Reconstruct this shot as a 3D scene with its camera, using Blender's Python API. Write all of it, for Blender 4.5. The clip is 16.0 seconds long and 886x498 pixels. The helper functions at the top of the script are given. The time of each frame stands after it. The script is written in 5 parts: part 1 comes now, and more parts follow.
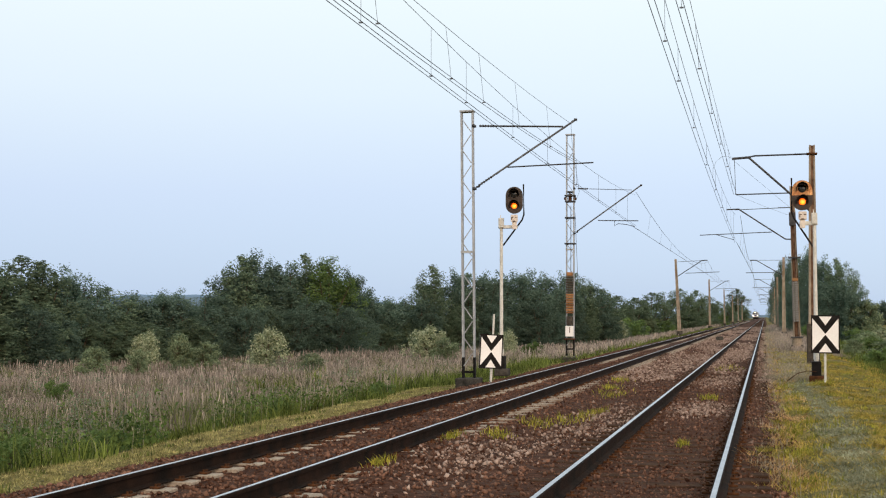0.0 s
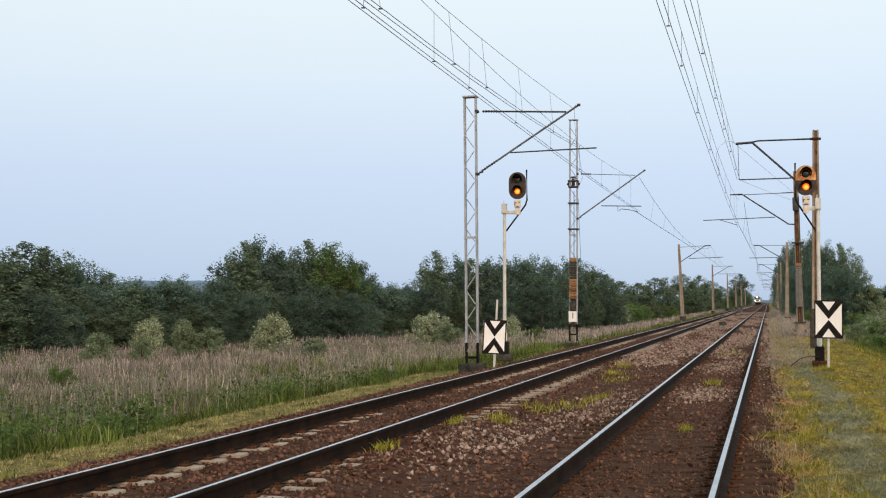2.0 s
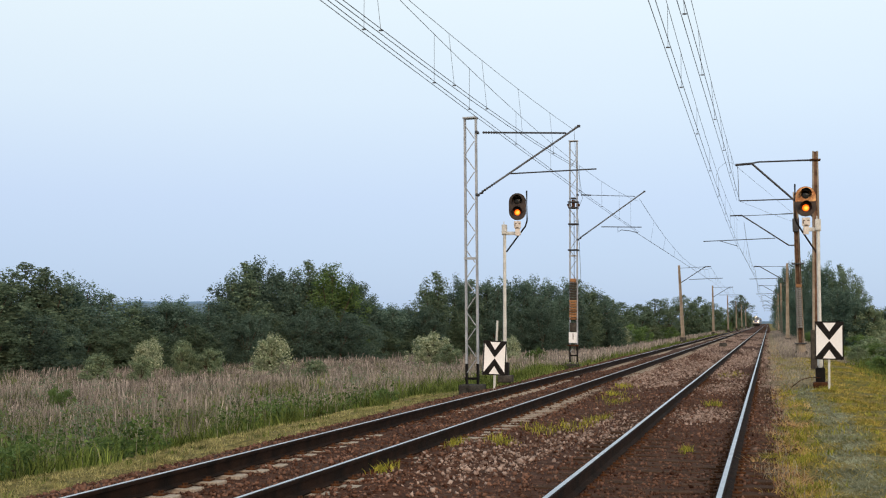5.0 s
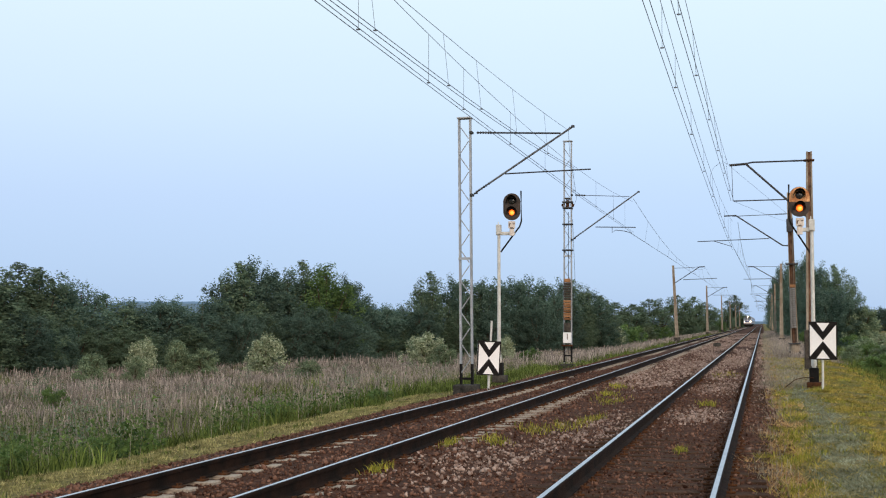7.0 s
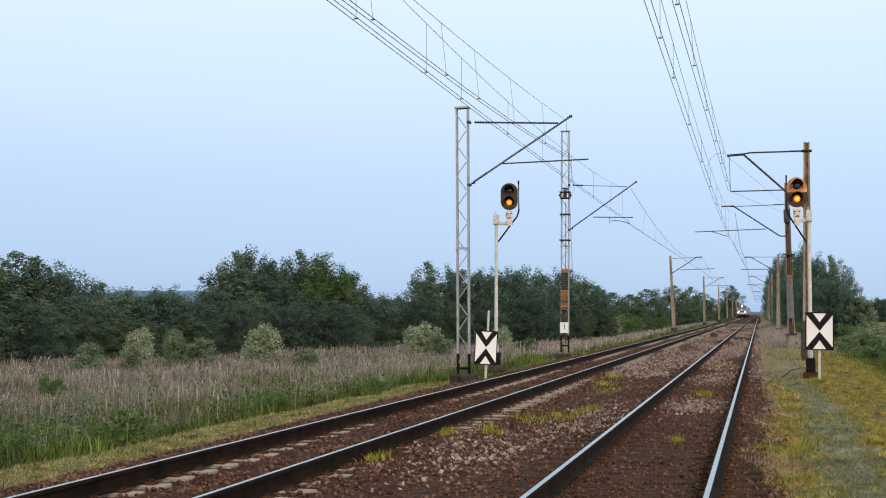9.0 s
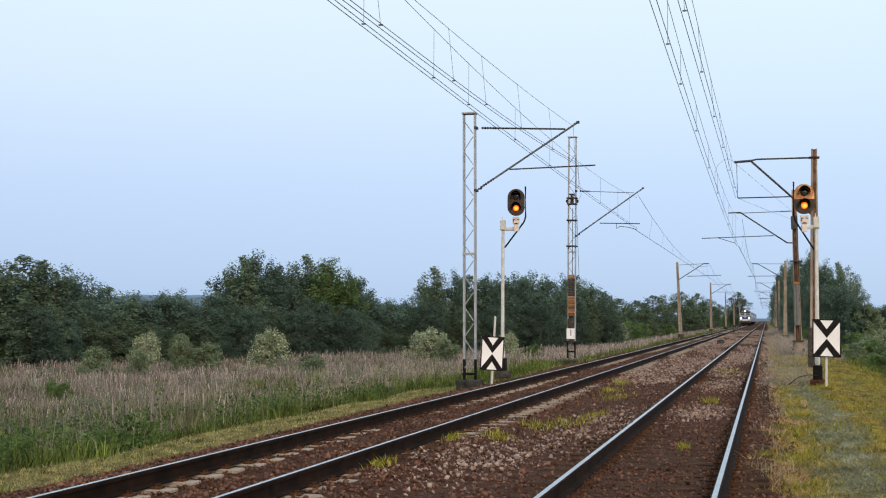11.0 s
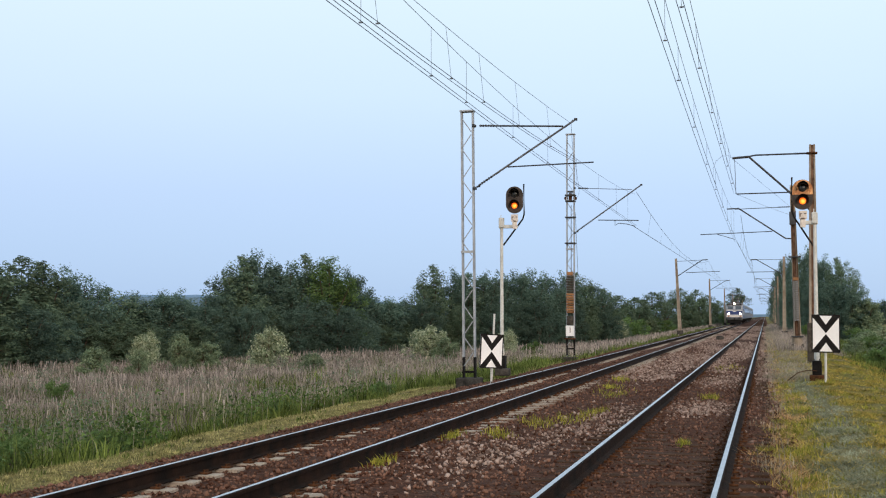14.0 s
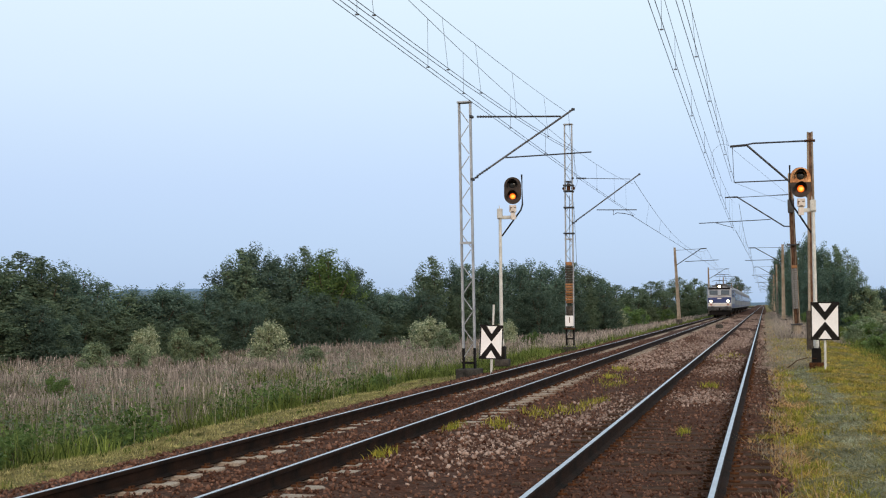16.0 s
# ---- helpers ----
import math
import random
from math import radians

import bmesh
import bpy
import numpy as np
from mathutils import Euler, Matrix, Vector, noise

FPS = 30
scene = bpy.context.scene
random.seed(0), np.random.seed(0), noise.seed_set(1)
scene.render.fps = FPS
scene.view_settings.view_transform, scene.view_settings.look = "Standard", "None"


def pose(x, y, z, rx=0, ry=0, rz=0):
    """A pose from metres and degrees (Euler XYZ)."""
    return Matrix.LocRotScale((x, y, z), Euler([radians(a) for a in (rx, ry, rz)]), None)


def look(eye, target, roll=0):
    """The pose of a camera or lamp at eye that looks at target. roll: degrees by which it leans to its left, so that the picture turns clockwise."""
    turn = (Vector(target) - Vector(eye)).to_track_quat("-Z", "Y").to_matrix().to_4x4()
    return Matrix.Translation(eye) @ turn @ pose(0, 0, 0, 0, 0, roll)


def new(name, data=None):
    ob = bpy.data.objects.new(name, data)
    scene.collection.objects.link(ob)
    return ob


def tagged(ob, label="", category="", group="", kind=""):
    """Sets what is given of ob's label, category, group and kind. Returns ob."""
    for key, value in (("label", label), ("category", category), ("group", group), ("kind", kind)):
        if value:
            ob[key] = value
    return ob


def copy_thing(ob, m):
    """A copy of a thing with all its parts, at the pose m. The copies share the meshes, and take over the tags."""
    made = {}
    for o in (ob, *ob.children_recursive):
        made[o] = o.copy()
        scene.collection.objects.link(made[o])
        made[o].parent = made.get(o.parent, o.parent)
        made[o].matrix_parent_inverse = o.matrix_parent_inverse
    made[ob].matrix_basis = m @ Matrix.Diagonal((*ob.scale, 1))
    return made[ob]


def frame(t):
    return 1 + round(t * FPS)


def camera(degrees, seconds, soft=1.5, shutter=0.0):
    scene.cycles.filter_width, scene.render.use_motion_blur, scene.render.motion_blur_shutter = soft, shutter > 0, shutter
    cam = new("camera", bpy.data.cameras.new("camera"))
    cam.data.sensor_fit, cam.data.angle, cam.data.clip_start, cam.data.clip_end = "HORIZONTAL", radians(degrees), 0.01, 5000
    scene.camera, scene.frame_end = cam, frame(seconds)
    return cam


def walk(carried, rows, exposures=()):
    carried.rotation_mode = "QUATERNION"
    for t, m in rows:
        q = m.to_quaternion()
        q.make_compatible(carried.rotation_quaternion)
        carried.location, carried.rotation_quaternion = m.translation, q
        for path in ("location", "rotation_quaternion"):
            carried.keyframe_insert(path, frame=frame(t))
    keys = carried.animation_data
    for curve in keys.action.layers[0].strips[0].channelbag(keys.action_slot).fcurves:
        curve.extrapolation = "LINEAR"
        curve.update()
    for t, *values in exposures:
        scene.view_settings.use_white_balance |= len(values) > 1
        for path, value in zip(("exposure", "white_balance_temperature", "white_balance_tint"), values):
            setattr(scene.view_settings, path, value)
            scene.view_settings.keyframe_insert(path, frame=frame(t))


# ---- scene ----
# ---------------- camera ----------------
cam = camera(40.1, 16.0, soft=1.15)
EYE = (1.205, 0.0, 1.568)
# seconds, yaw, pitch, roll
PATH = [
    (0, 14.832, 3.145, -0.098), (0.5, 14.615, 2.814, -0.453), (1, 14.633, 2.508, -0.372),
    (1.5, 14.751, 2.557, -0.192), (2, 14.984, 2.465, -0.027), (2.5, 15.194, 2.365, -0.081),
    (3, 15.246, 2.433, 0.188), (3.5, 15.031, 2.826, 0.174), (4, 15.058, 3.187, 0.107),
    (5.2, 14.970, 3.480, -0.070), (6.5, 14.907, 3.646, -0.141), (7, 14.720, 3.457, -0.055),
    (7.5, 14.826, 3.082, 0.013), (8, 14.663, 2.801, -0.219), (8.5, 14.626, 3.117, -0.205),
    (9, 14.587, 2.972, -0.183), (10.2, 14.750, 3.160, -0.310), (11.5, 14.944, 3.416, -0.483),
    (12, 14.934, 3.685, -0.561), (12.5, 14.892, 3.601, -0.311), (13, 14.836, 3.383, -0.044),
    (13.5, 14.996, 3.287, -0.009), (14, 14.852, 3.137, -0.013), (14.5, 14.838, 3.168, 0.025),
    (15, 14.811, 2.901, 0.139), (15.5, 14.771, 2.782, 0.427), (16, 14.820, 2.731, 0.578)]
walk(cam, [(t, pose(*EYE, 90 + p, r, y)) for t, y, p, r in PATH],
     exposures=[(0, 0.10, 7050, 12), (0.5, 0.0, 6850, 12), (2, 0.02, 7050, 12), (4, 0.02, 7050, 12), (6.5, 0.0, 6340, 10), (9, 0.0, 6400, 10), (11.5, 0.0, 6480, 11), (13, 0.0, 6320, 10), (15, 0.0, 6300, 10), (16, 0.0, 6460, 11)])

# ---------------- world and sun ----------------
SUN_ELEV, SUN_ROT = radians(16), radians(200)
world = bpy.data.worlds.new("dusk_sky")
world.use_nodes = True
scene.world = world
wn, wl = world.node_tree.nodes, world.node_tree.links
wn.clear()
sky = wn.new("ShaderNodeTexSky")
sky.sky_type, sky.sun_disc = "NISHITA", False
sky.sun_elevation, sky.sun_rotation = SUN_ELEV, SUN_ROT
sky.air_density, sky.dust_density, sky.ozone_density = 1.0, 0.6, 2.0
wcoord = wn.new("ShaderNodeTexCoord")
wsep = wn.new("ShaderNodeSeparateXYZ")
wl.new(wcoord.outputs["Generated"], wsep.inputs[0])
wramp = wn.new("ShaderNodeValToRGB")
wl.new(wsep.outputs["Z"], wramp.inputs[0])
# hazy veil over the sky: lavender blue low down, paler above
e = wramp.color_ramp.elements
e[0].position, e[0].color = 0.0, (0.41, 0.58, 0.86, 1)
e[1].position, e[1].color = 0.30, (0.86, 1.0, 1.06, 1)
mid = e.new(0.10)
mid.color = (0.56, 0.71, 0.97, 1)
mid = e.new(0.18)
mid.color = (0.71, 0.86, 1.02, 1)
wsky = wn.new("ShaderNodeVectorMath")
wsky.operation = "SCALE"
wsky.inputs["Scale"].default_value = 0.10
wl.new(sky.outputs[0], wsky.inputs[0])
wmix = wn.new("ShaderNodeMix")
wmix.data_type = "RGBA"
wmix.inputs["Factor"].default_value = 0.85
wl.new(wsky.outputs[0], wmix.inputs["A"])
wl.new(wramp.outputs[0], wmix.inputs["B"])
wbg = wn.new("ShaderNodeBackground")
wbg.inputs["Strength"].default_value = 1.07
wl.new(wmix.outputs["Result"], wbg.inputs["Color"])
wl.new(wbg.outputs[0], wn.new("ShaderNodeOutputWorld").inputs[0])

sun = new("sun", bpy.data.lights.new("sun", "SUN"))
sun.data.energy, sun.data.angle, sun.data.color = 2.15, radians(35), (1.0, 0.78, 0.57)
sun.matrix_world = look((0, 0, 0), (-0.55, 0.95, -0.42))


# ---------------- materials ----------------
def mat(name, c1, c2, rough=0.8, scale=3.0, bump=0.25, metal=0.0, fine=40.0, pick="noise", leaf=0.0, spec=None, mottle=0.35, c3=None, vary=0.0):
    """pick: what mixes c1 and c2: noise, island (per joined piece) or object. c3: a second, coarser stain."""
    m = bpy.data.materials.new(name)
    m.use_nodes = True
    n, l = m.node_tree.nodes, m.node_tree.links
    bsdf = n["Principled BSDF"]
    coord = n.new("ShaderNodeTexCoord")
    nz = n.new("ShaderNodeTexNoise")
    nz.inputs["Scale"].default_value, nz.inputs["Detail"].default_value = scale, 6
    l.new(coord.outputs["Object"], nz.inputs["Vector"])
    fz = n.new("ShaderNodeTexNoise")
    fz.inputs["Scale"].default_value, fz.inputs["Detail"].default_value = fine, 4
    l.new(coord.outputs["Object"], fz.inputs["Vector"])
    ramp = n.new("ShaderNodeValToRGB")
    ramp.color_ramp.elements[0].color, ramp.color_ramp.elements[1].color = (*c1, 1), (*c2, 1)
    if pick == "island":
        # each plant differs a little from the next
        own = n.new("ShaderNodeMapRange")
        own.inputs[3].default_value, own.inputs[4].default_value = 1 - vary, 1 + vary
        l.new(n.new("ShaderNodeObjectInfo").outputs["Random"], own.inputs[0])
        src = n.new("ShaderNodeNewGeometry").outputs["Random Per Island"]
        ramp.color_ramp.elements[0].position, ramp.color_ramp.elements[1].position = 0.0, 1.0
    elif pick == "object":
        src = n.new("ShaderNodeObjectInfo").outputs["Random"]
    else:
        src = nz.outputs["Fac"]
        ramp.color_ramp.elements[0].position, ramp.color_ramp.elements[1].position = 0.35, 0.65
    l.new(src, ramp.inputs[0])
    col = ramp.outputs[0]
    if c3:
        cz = n.new("ShaderNodeTexNoise")
        cz.inputs["Scale"].default_value, cz.inputs["Detail"].default_value = scale * 0.23, 5
        l.new(coord.outputs["Object"], cz.inputs["Vector"])
        mr = n.new("ShaderNodeMapRange")
        mr.inputs[1].default_value, mr.inputs[2].default_value = 0.5, 0.66
        l.new(cz.outputs["Fac"], mr.inputs[0])
        mx = n.new("ShaderNodeMix")
        mx.data_type = "RGBA"
        l.new(mr.outputs[0], mx.inputs["Factor"])
        l.new(col, mx.inputs["A"])
        mx.inputs["B"].default_value = (*c3, 1)
        col = mx.outputs["Result"]
    if mottle:
        mm = n.new("ShaderNodeMapRange")
        mm.inputs[1].default_value, mm.inputs[2].default_value = 0.3, 0.7
        mm.inputs[3].default_value, mm.inputs[4].default_value = 1 - mottle, 1 + mottle * 0.5
        l.new((fz if pick == "noise" else nz).outputs["Fac"], mm.inputs[0])
        vm = n.new("ShaderNodeVectorMath")
        vm.operation = "SCALE"
        l.new(col, vm.inputs[0])
        l.new(mm.outputs[0], vm.inputs["Scale"])
        col = vm.outputs[0]
    if pick == "island" and vary:
        vo = n.new("ShaderNodeVectorMath")
        vo.operation = "SCALE"
        l.new(col, vo.inputs[0])
        l.new(own.outputs[0], vo.inputs["Scale"])
        col = vo.outputs[0]
    l.new(col, bsdf.inputs["Base Color"])
    bsdf.inputs["Roughness"].default_value = rough
    bsdf.inputs["Metallic"].default_value = metal
    bsdf.inputs["Specular IOR Level"].default_value = (0.08 if rough > 0.8 else 0.4) if spec is None else spec
    if bump:
        b = n.new("ShaderNodeBump")
        b.inputs["Strength"].default_value, b.inputs["Distance"].default_value = bump, 0.02
        l.new(fz.outputs["Fac"], b.inputs["Height"])
        l.new(b.outputs[0], bsdf.inputs["Normal"])
    if leaf:
        tr = n.new("ShaderNodeBsdfTranslucent")
        l.new(col, tr.inputs["Color"])
        ms = n.new("ShaderNodeMixShader")
        ms.inputs[0].default_value = leaf
        l.new(bsdf.outputs[0], ms.inputs[1])
        l.new(tr.outputs[0], ms.inputs[2])
        l.new(ms.outputs[0], n["Material Output"].inputs[0])
    return m


def lamp_lens(name, core, rim, strength):
    """A lit lens: the bulb shows as a paler core, the coloured glass round it is dimmer."""
    m = bpy.data.materials.new(name)
    m.use_nodes = True
    n, l = m.node_tree.nodes, m.node_tree.links
    b = n["Principled BSDF"]
    off = n.new("ShaderNodeVectorMath")
    off.operation = "DISTANCE"
    off.inputs[1].default_value = (0.55, 0.0, 0.42)
    l.new(n.new("ShaderNodeTexCoord").outputs["Generated"], off.inputs[0])
    ramp = n.new("ShaderNodeValToRGB")
    ramp.color_ramp.elements[0].position, ramp.color_ramp.elements[0].color = 0.10, (*core, 1)
    ramp.color_ramp.elements[1].position, ramp.color_ramp.elements[1].color = 0.55, (*rim, 1)
    l.new(off.outputs["Value"], ramp.inputs[0])
    b.inputs["Base Color"].default_value = (*rim, 1)
    b.inputs["Roughness"].default_value = 0.2
    l.new(ramp.outputs[0], b.inputs["Emission Color"])
    b.inputs["Emission Strength"].default_value = strength
    return m


def glow(name, color, strength):
    m = bpy.data.materials.new(name)
    m.use_nodes = True
    b = m.node_tree.nodes["Principled BSDF"]
    b.inputs["Base Color"].default_value = (*color, 1)
    b.inputs["Emission Color"].default_value = (*color, 1)
    b.inputs["Emission Strength"].default_value = strength
    return m


M = dict(
    soil=mat("soil_grass", (0.10, 0.09, 0.03), (0.25, 0.19, 0.07), 0.95, 4.2, 0.8, fine=18, c3=(0.13, 0.12, 0.04), mottle=0.8),
    litter=mat("wet_litter", (0.030, 0.032, 0.016), (0.085, 0.072, 0.042), 0.95, 1.6, 0.8, fine=14, mottle=0.7),
    ballast=mat("ballast_gravel", (0.042, 0.017, 0.010), (0.098, 0.043, 0.026), 0.95, 6, 1.0, fine=22, mottle=0.6, c3=(0.075, 0.040, 0.028)),
    stone=mat("ballast_stone", (0.044, 0.017, 0.010), (0.235, 0.124, 0.086), 0.9, 0.9, 0.4, fine=60, pick="island", mottle=0.45),
    stone_pale=mat("pale_stone", (0.14, 0.085, 0.066), (0.44, 0.32, 0.265), 0.9, 2, 0.4, fine=60, pick="island", mottle=0.3),
    rail_side=mat("rail_rust", (0.009, 0.006, 0.0045), (0.026, 0.013, 0.008), 0.85, 4, 0.3, 0.0, fine=50, spec=0.08),
    rail_top=mat("polished_steel", (0.46, 0.47, 0.49), (0.58, 0.59, 0.61), 0.32, 3, 0.0, 1.0, fine=30, mottle=0.12),
    concrete=mat("sleeper_concrete", (0.28, 0.225, 0.18), (0.43, 0.36, 0.295), 0.92, 5, 0.5, fine=35, c3=(0.22, 0.15, 0.11)),
    timber=mat("sleeper_timber", (0.038, 0.019, 0.011), (0.078, 0.041, 0.025), 0.95, 4, 0.8, fine=18, c3=(0.065, 0.04, 0.028), spec=0.08),
    rust=mat("rust_iron", (0.04, 0.020, 0.012), (0.105, 0.044, 0.020), 0.85, 8, 0.4, 0.2, fine=60),
    galv=mat("galvanised_steel", (0.30, 0.31, 0.33), (0.42, 0.43, 0.45), 0.6, 4, 0.15, 0.35, fine=40, mottle=0.2),
    darksteel=mat("dark_steel", (0.035, 0.035, 0.04), (0.07, 0.068, 0.07), 0.6, 5, 0.15, 0.4, fine=40),
    strutgrey=mat("weathered_strut", (0.10, 0.10, 0.11), (0.17, 0.165, 0.17), 0.6, 5, 0.15, 0.4, fine=40),
    # wire colour lightened and blued to carry some haze
    wire=mat("hazed_copper_wire", (0.07, 0.08, 0.095), (0.11, 0.12, 0.135), 0.55, 2, 0.0, 0.4, mottle=0.0),
    black=mat("black_paint", (0.007, 0.006, 0.006), (0.018, 0.015, 0.014), 0.75, 6, 0.15, fine=40, spec=0.12),
    polec=mat("pole_concrete", (0.25, 0.20, 0.15), (0.36, 0.30, 0.24), 0.92, 2.5, 0.4, fine=30, c3=(0.18, 0.115, 0.07)),
    foundation=mat("foundation_concrete", (0.030, 0.028, 0.025), (0.085, 0.075, 0.065), 0.95, 4, 0.6, fine=25),
    white=mat("sign_white", (0.78, 0.75, 0.74), (0.84, 0.81, 0.80), 0.55, 2, 0.05, fine=30, mottle=0.06),
    postwhite=mat("post_paint", (0.52, 0.50, 0.46), (0.66, 0.64, 0.60), 0.7, 5, 0.2, fine=40, mottle=0.25),
    plate=mat("cream_enamel", (0.62, 0.53, 0.47), (0.78, 0.70, 0.63), 0.6, 8, 0.1, fine=40, mottle=0.2),
    head=mat("signal_head_brown", (0.028, 0.018, 0.014), (0.06, 0.036, 0.026), 0.6, 7, 0.15, fine=40),
    headorange=mat("signal_head_orange", (0.40, 0.13, 0.04), (0.84, 0.44, 0.19), 0.7, 7, 0.2, fine=40, mottle=0.45),
    amber=lamp_lens("amber_lens", (1.0, 0.50, 0.05), (0.75, 0.085, 0.005), 1.7),
    darklens=mat("dark_lens", (0.02, 0.02, 0.02), (0.05, 0.05, 0.05), 0.12, 3, 0, mottle=0),
    weight=mat("tension_weight_iron", (0.16, 0.075, 0.035), (0.38, 0.19, 0.09), 0.85, 6, 0.4, fine=30, pick="object"),
    weightgrey=mat("tension_weight_grey", (0.12, 0.115, 0.11), (0.30, 0.29, 0.28), 0.85, 9, 0.4, fine=30, mottle=0.5),
    weightdark=mat("tension_weight_dark", (0.035, 0.03, 0.028), (0.09, 0.075, 0.06), 0.85, 6, 0.4, fine=30),
    bark=mat("bark", (0.06, 0.045, 0.032), (0.13, 0.10, 0.075), 0.95, 5, 0.6, fine=20),
    leaf_a=mat("foliage_dark", (0.056, 0.102, 0.080), (0.165, 0.228, 0.168), 0.65, 0.5, 0, pick="island", leaf=0.4, spec=0.12, mottle=0.35, vary=0.22),
    leaf_b=mat("foliage_grey", (0.088, 0.135, 0.085), (0.195, 0.25, 0.155), 0.65, 0.5, 0, pick="island", leaf=0.4, spec=0.12, mottle=0.35, vary=0.2),
    leaf_c=mat("foliage_fresh", (0.070, 0.130, 0.042), (0.19, 0.27, 0.09), 0.6, 0.5, 0, pick="island", leaf=0.4, spec=0.12, mottle=0.35, vary=0.2),
    herb=mat("weed_leaf", (0.036, 0.072, 0.020), (0.150, 0.22, 0.062), 0.65, 1.5, 0, pick="island", leaf=0.35, spec=0.12, mottle=0.5),
    leaf_s=mat("shrub_leaf", (0.10, 0.15, 0.085), (0.29, 0.34, 0.20), 0.65, 0.8, 0, pick="island", leaf=0.35, spec=0.12, mottle=0.4, vary=0.2),
    leaf_d=mat("foliage_blossom", (0.12, 0.175, 0.08), (0.54, 0.56, 0.38), 0.7, 0.5, 0, pick="island", leaf=0.3, spec=0.1, mottle=0.3),
    reed=mat("dry_reed", (0.048, 0.046, 0.032), (0.34, 0.290, 0.235), 0.85, 0.7, 0, pick="island", leaf=0.3, spec=0.1, mottle=0.8),
    reedpink=mat("reed_plume", (0.16, 0.132, 0.115), (0.54, 0.445, 0.385), 0.9, 0.7, 0, pick="island", leaf=0.3, spec=0.1, mottle=0.55),
    sedge=mat("green_sedge", (0.022, 0.045, 0.011), (0.24, 0.29, 0.068), 0.7, 0.9, 0, pick="island", leaf=0.35, spec=0.12, mottle=0.8),
    mown=mat("mown_grass", (0.16, 0.16, 0.055), (0.56, 0.48, 0.22), 0.85, 4.0, 0, pick="island", leaf=0.3, spec=0.1, mottle=0.8, c3=(0.30, 0.28, 0.11)),
    verge=mat("verge_grass", (0.11, 0.13, 0.020), (0.72, 0.50, 0.12), 0.85, 4.5, 0, pick="island", leaf=0.3, spec=0.1, mottle=0.85, c3=(0.17, 0.20, 0.07)),
    weed=mat("weed_green", (0.12, 0.15, 0.020), (0.52, 0.45, 0.075), 0.8, 2.0, 0, pick="island", leaf=0.3, spec=0.1, mottle=0.5),
    straw=mat("straw_grass", (0.30, 0.20, 0.08), (0.62, 0.44, 0.23), 0.85, 0.8, 0, pick="island", leaf=0.3, spec=0.1, mottle=0.3),
    rustystraw=mat("withered_grass", (0.26, 0.13, 0.048), (0.82, 0.53, 0.26), 0.85, 1.2, 0, pick="island", leaf=0.3, spec=0.1, mottle=0.5),
    thatch=mat("trodden_thatch", (0.11, 0.125, 0.075), (0.48, 0.48, 0.34), 0.85, 2.5, 0, pick="island", leaf=0.25, spec=0.1, mottle=0.6),
    stalk=mat("pale_stalk", (0.17, 0.145, 0.10), (0.50, 0.43, 0.32), 0.8, 1.2, 0, pick="island", leaf=0.2, spec=0.1, mottle=0.3),
    polerust=mat("pole_rust_web", (0.085, 0.045, 0.030), (0.20, 0.115, 0.075), 0.9, 5, 0.4, fine=40),
    # hill colour has the blue of distance haze painted into it
    hill=mat("hazed_far_wood", (0.13, 0.21, 0.32), (0.17, 0.26, 0.37), 0.95, 0.01, 0, fine=0.05, mottle=0.15),
    loco_grey=mat("loco_grey_paint", (0.25, 0.255, 0.28), (0.36, 0.36, 0.385), 0.45, 1.5, 0.05, fine=10, mottle=0.15),
    loco_blue=mat("loco_blue_paint", (0.030, 0.045, 0.14), (0.045, 0.065, 0.19), 0.4, 1.5, 0.05, fine=10, mottle=0.15),
    coach=mat("coach_grey_paint", (0.14, 0.14, 0.15), (0.21, 0.21, 0.215), 0.45, 1.0, 0.05, fine=8, mottle=0.2),
    roofgrey=mat("roof_grey", (0.045, 0.042, 0.042), (0.10, 0.095, 0.095), 0.7, 2, 0.1, fine=12),
    glass=mat("dark_glass", (0.03, 0.036, 0.045), (0.05, 0.058, 0.07), 0.06, 1, 0, spec=1.0, mottle=0),
    headlight=glow("headlight_glow", (1.0, 0.66, 0.34), 28.0),
    redpaint=mat("red_paint", (0.30, 0.03, 0.02), (0.38, 0.05, 0.03), 0.5, 4, 0.05),
)


# ---------------- mesh helpers ----------------
def mesh_of(bm, name, material, smooth=False):
    me = bpy.data.meshes.new(name)
    bm.to_mesh(me)
    bm.free()
    me.materials.append(material)
    if smooth:
        me.polygons.foreach_set("use_smooth", [True] * len(me.polygons))
    return me


def part(name, bm, material, parent, label="", smooth=False):
    ob = new(name, mesh_of(bm, name, material, smooth))
    ob.parent = parent
    if label:
        ob["label"] = label
    return ob


def share(name, me, m, parent):
    """One more piece on the mesh me, at m in the parent's space."""
    ob = new(name, me)
    ob.parent = parent
    ob.matrix_basis = m
    return ob


def thing(name, m, label, category, group="", kind=""):
    ob = new(name)
    ob.matrix_basis = m
    return tagged(ob, label, category, group, kind)


def box(c, s, bm=None, bevel=0.0, m=None, rounds=2):
    bm = bm or bmesh.new()
    r = bmesh.ops.create_cube(bm, size=1.0)
    bmesh.ops.scale(bm, vec=s, verts=r["verts"])
    if bevel:
        es = list({e for v in r["verts"] for e in v.link_edges})
        r = bmesh.ops.bevel(bm, geom=es, offset=bevel, segments=rounds, affect="EDGES", profile=0.5)
        vs = r["verts"]
        vs = list({v for f in r["faces"] for v in f.verts} | set(vs))
    else:
        vs = r["verts"]
    if m:
        bmesh.ops.transform(bm, matrix=m, verts=vs)
    bmesh.ops.translate(bm, vec=c, verts=vs)
    return bm


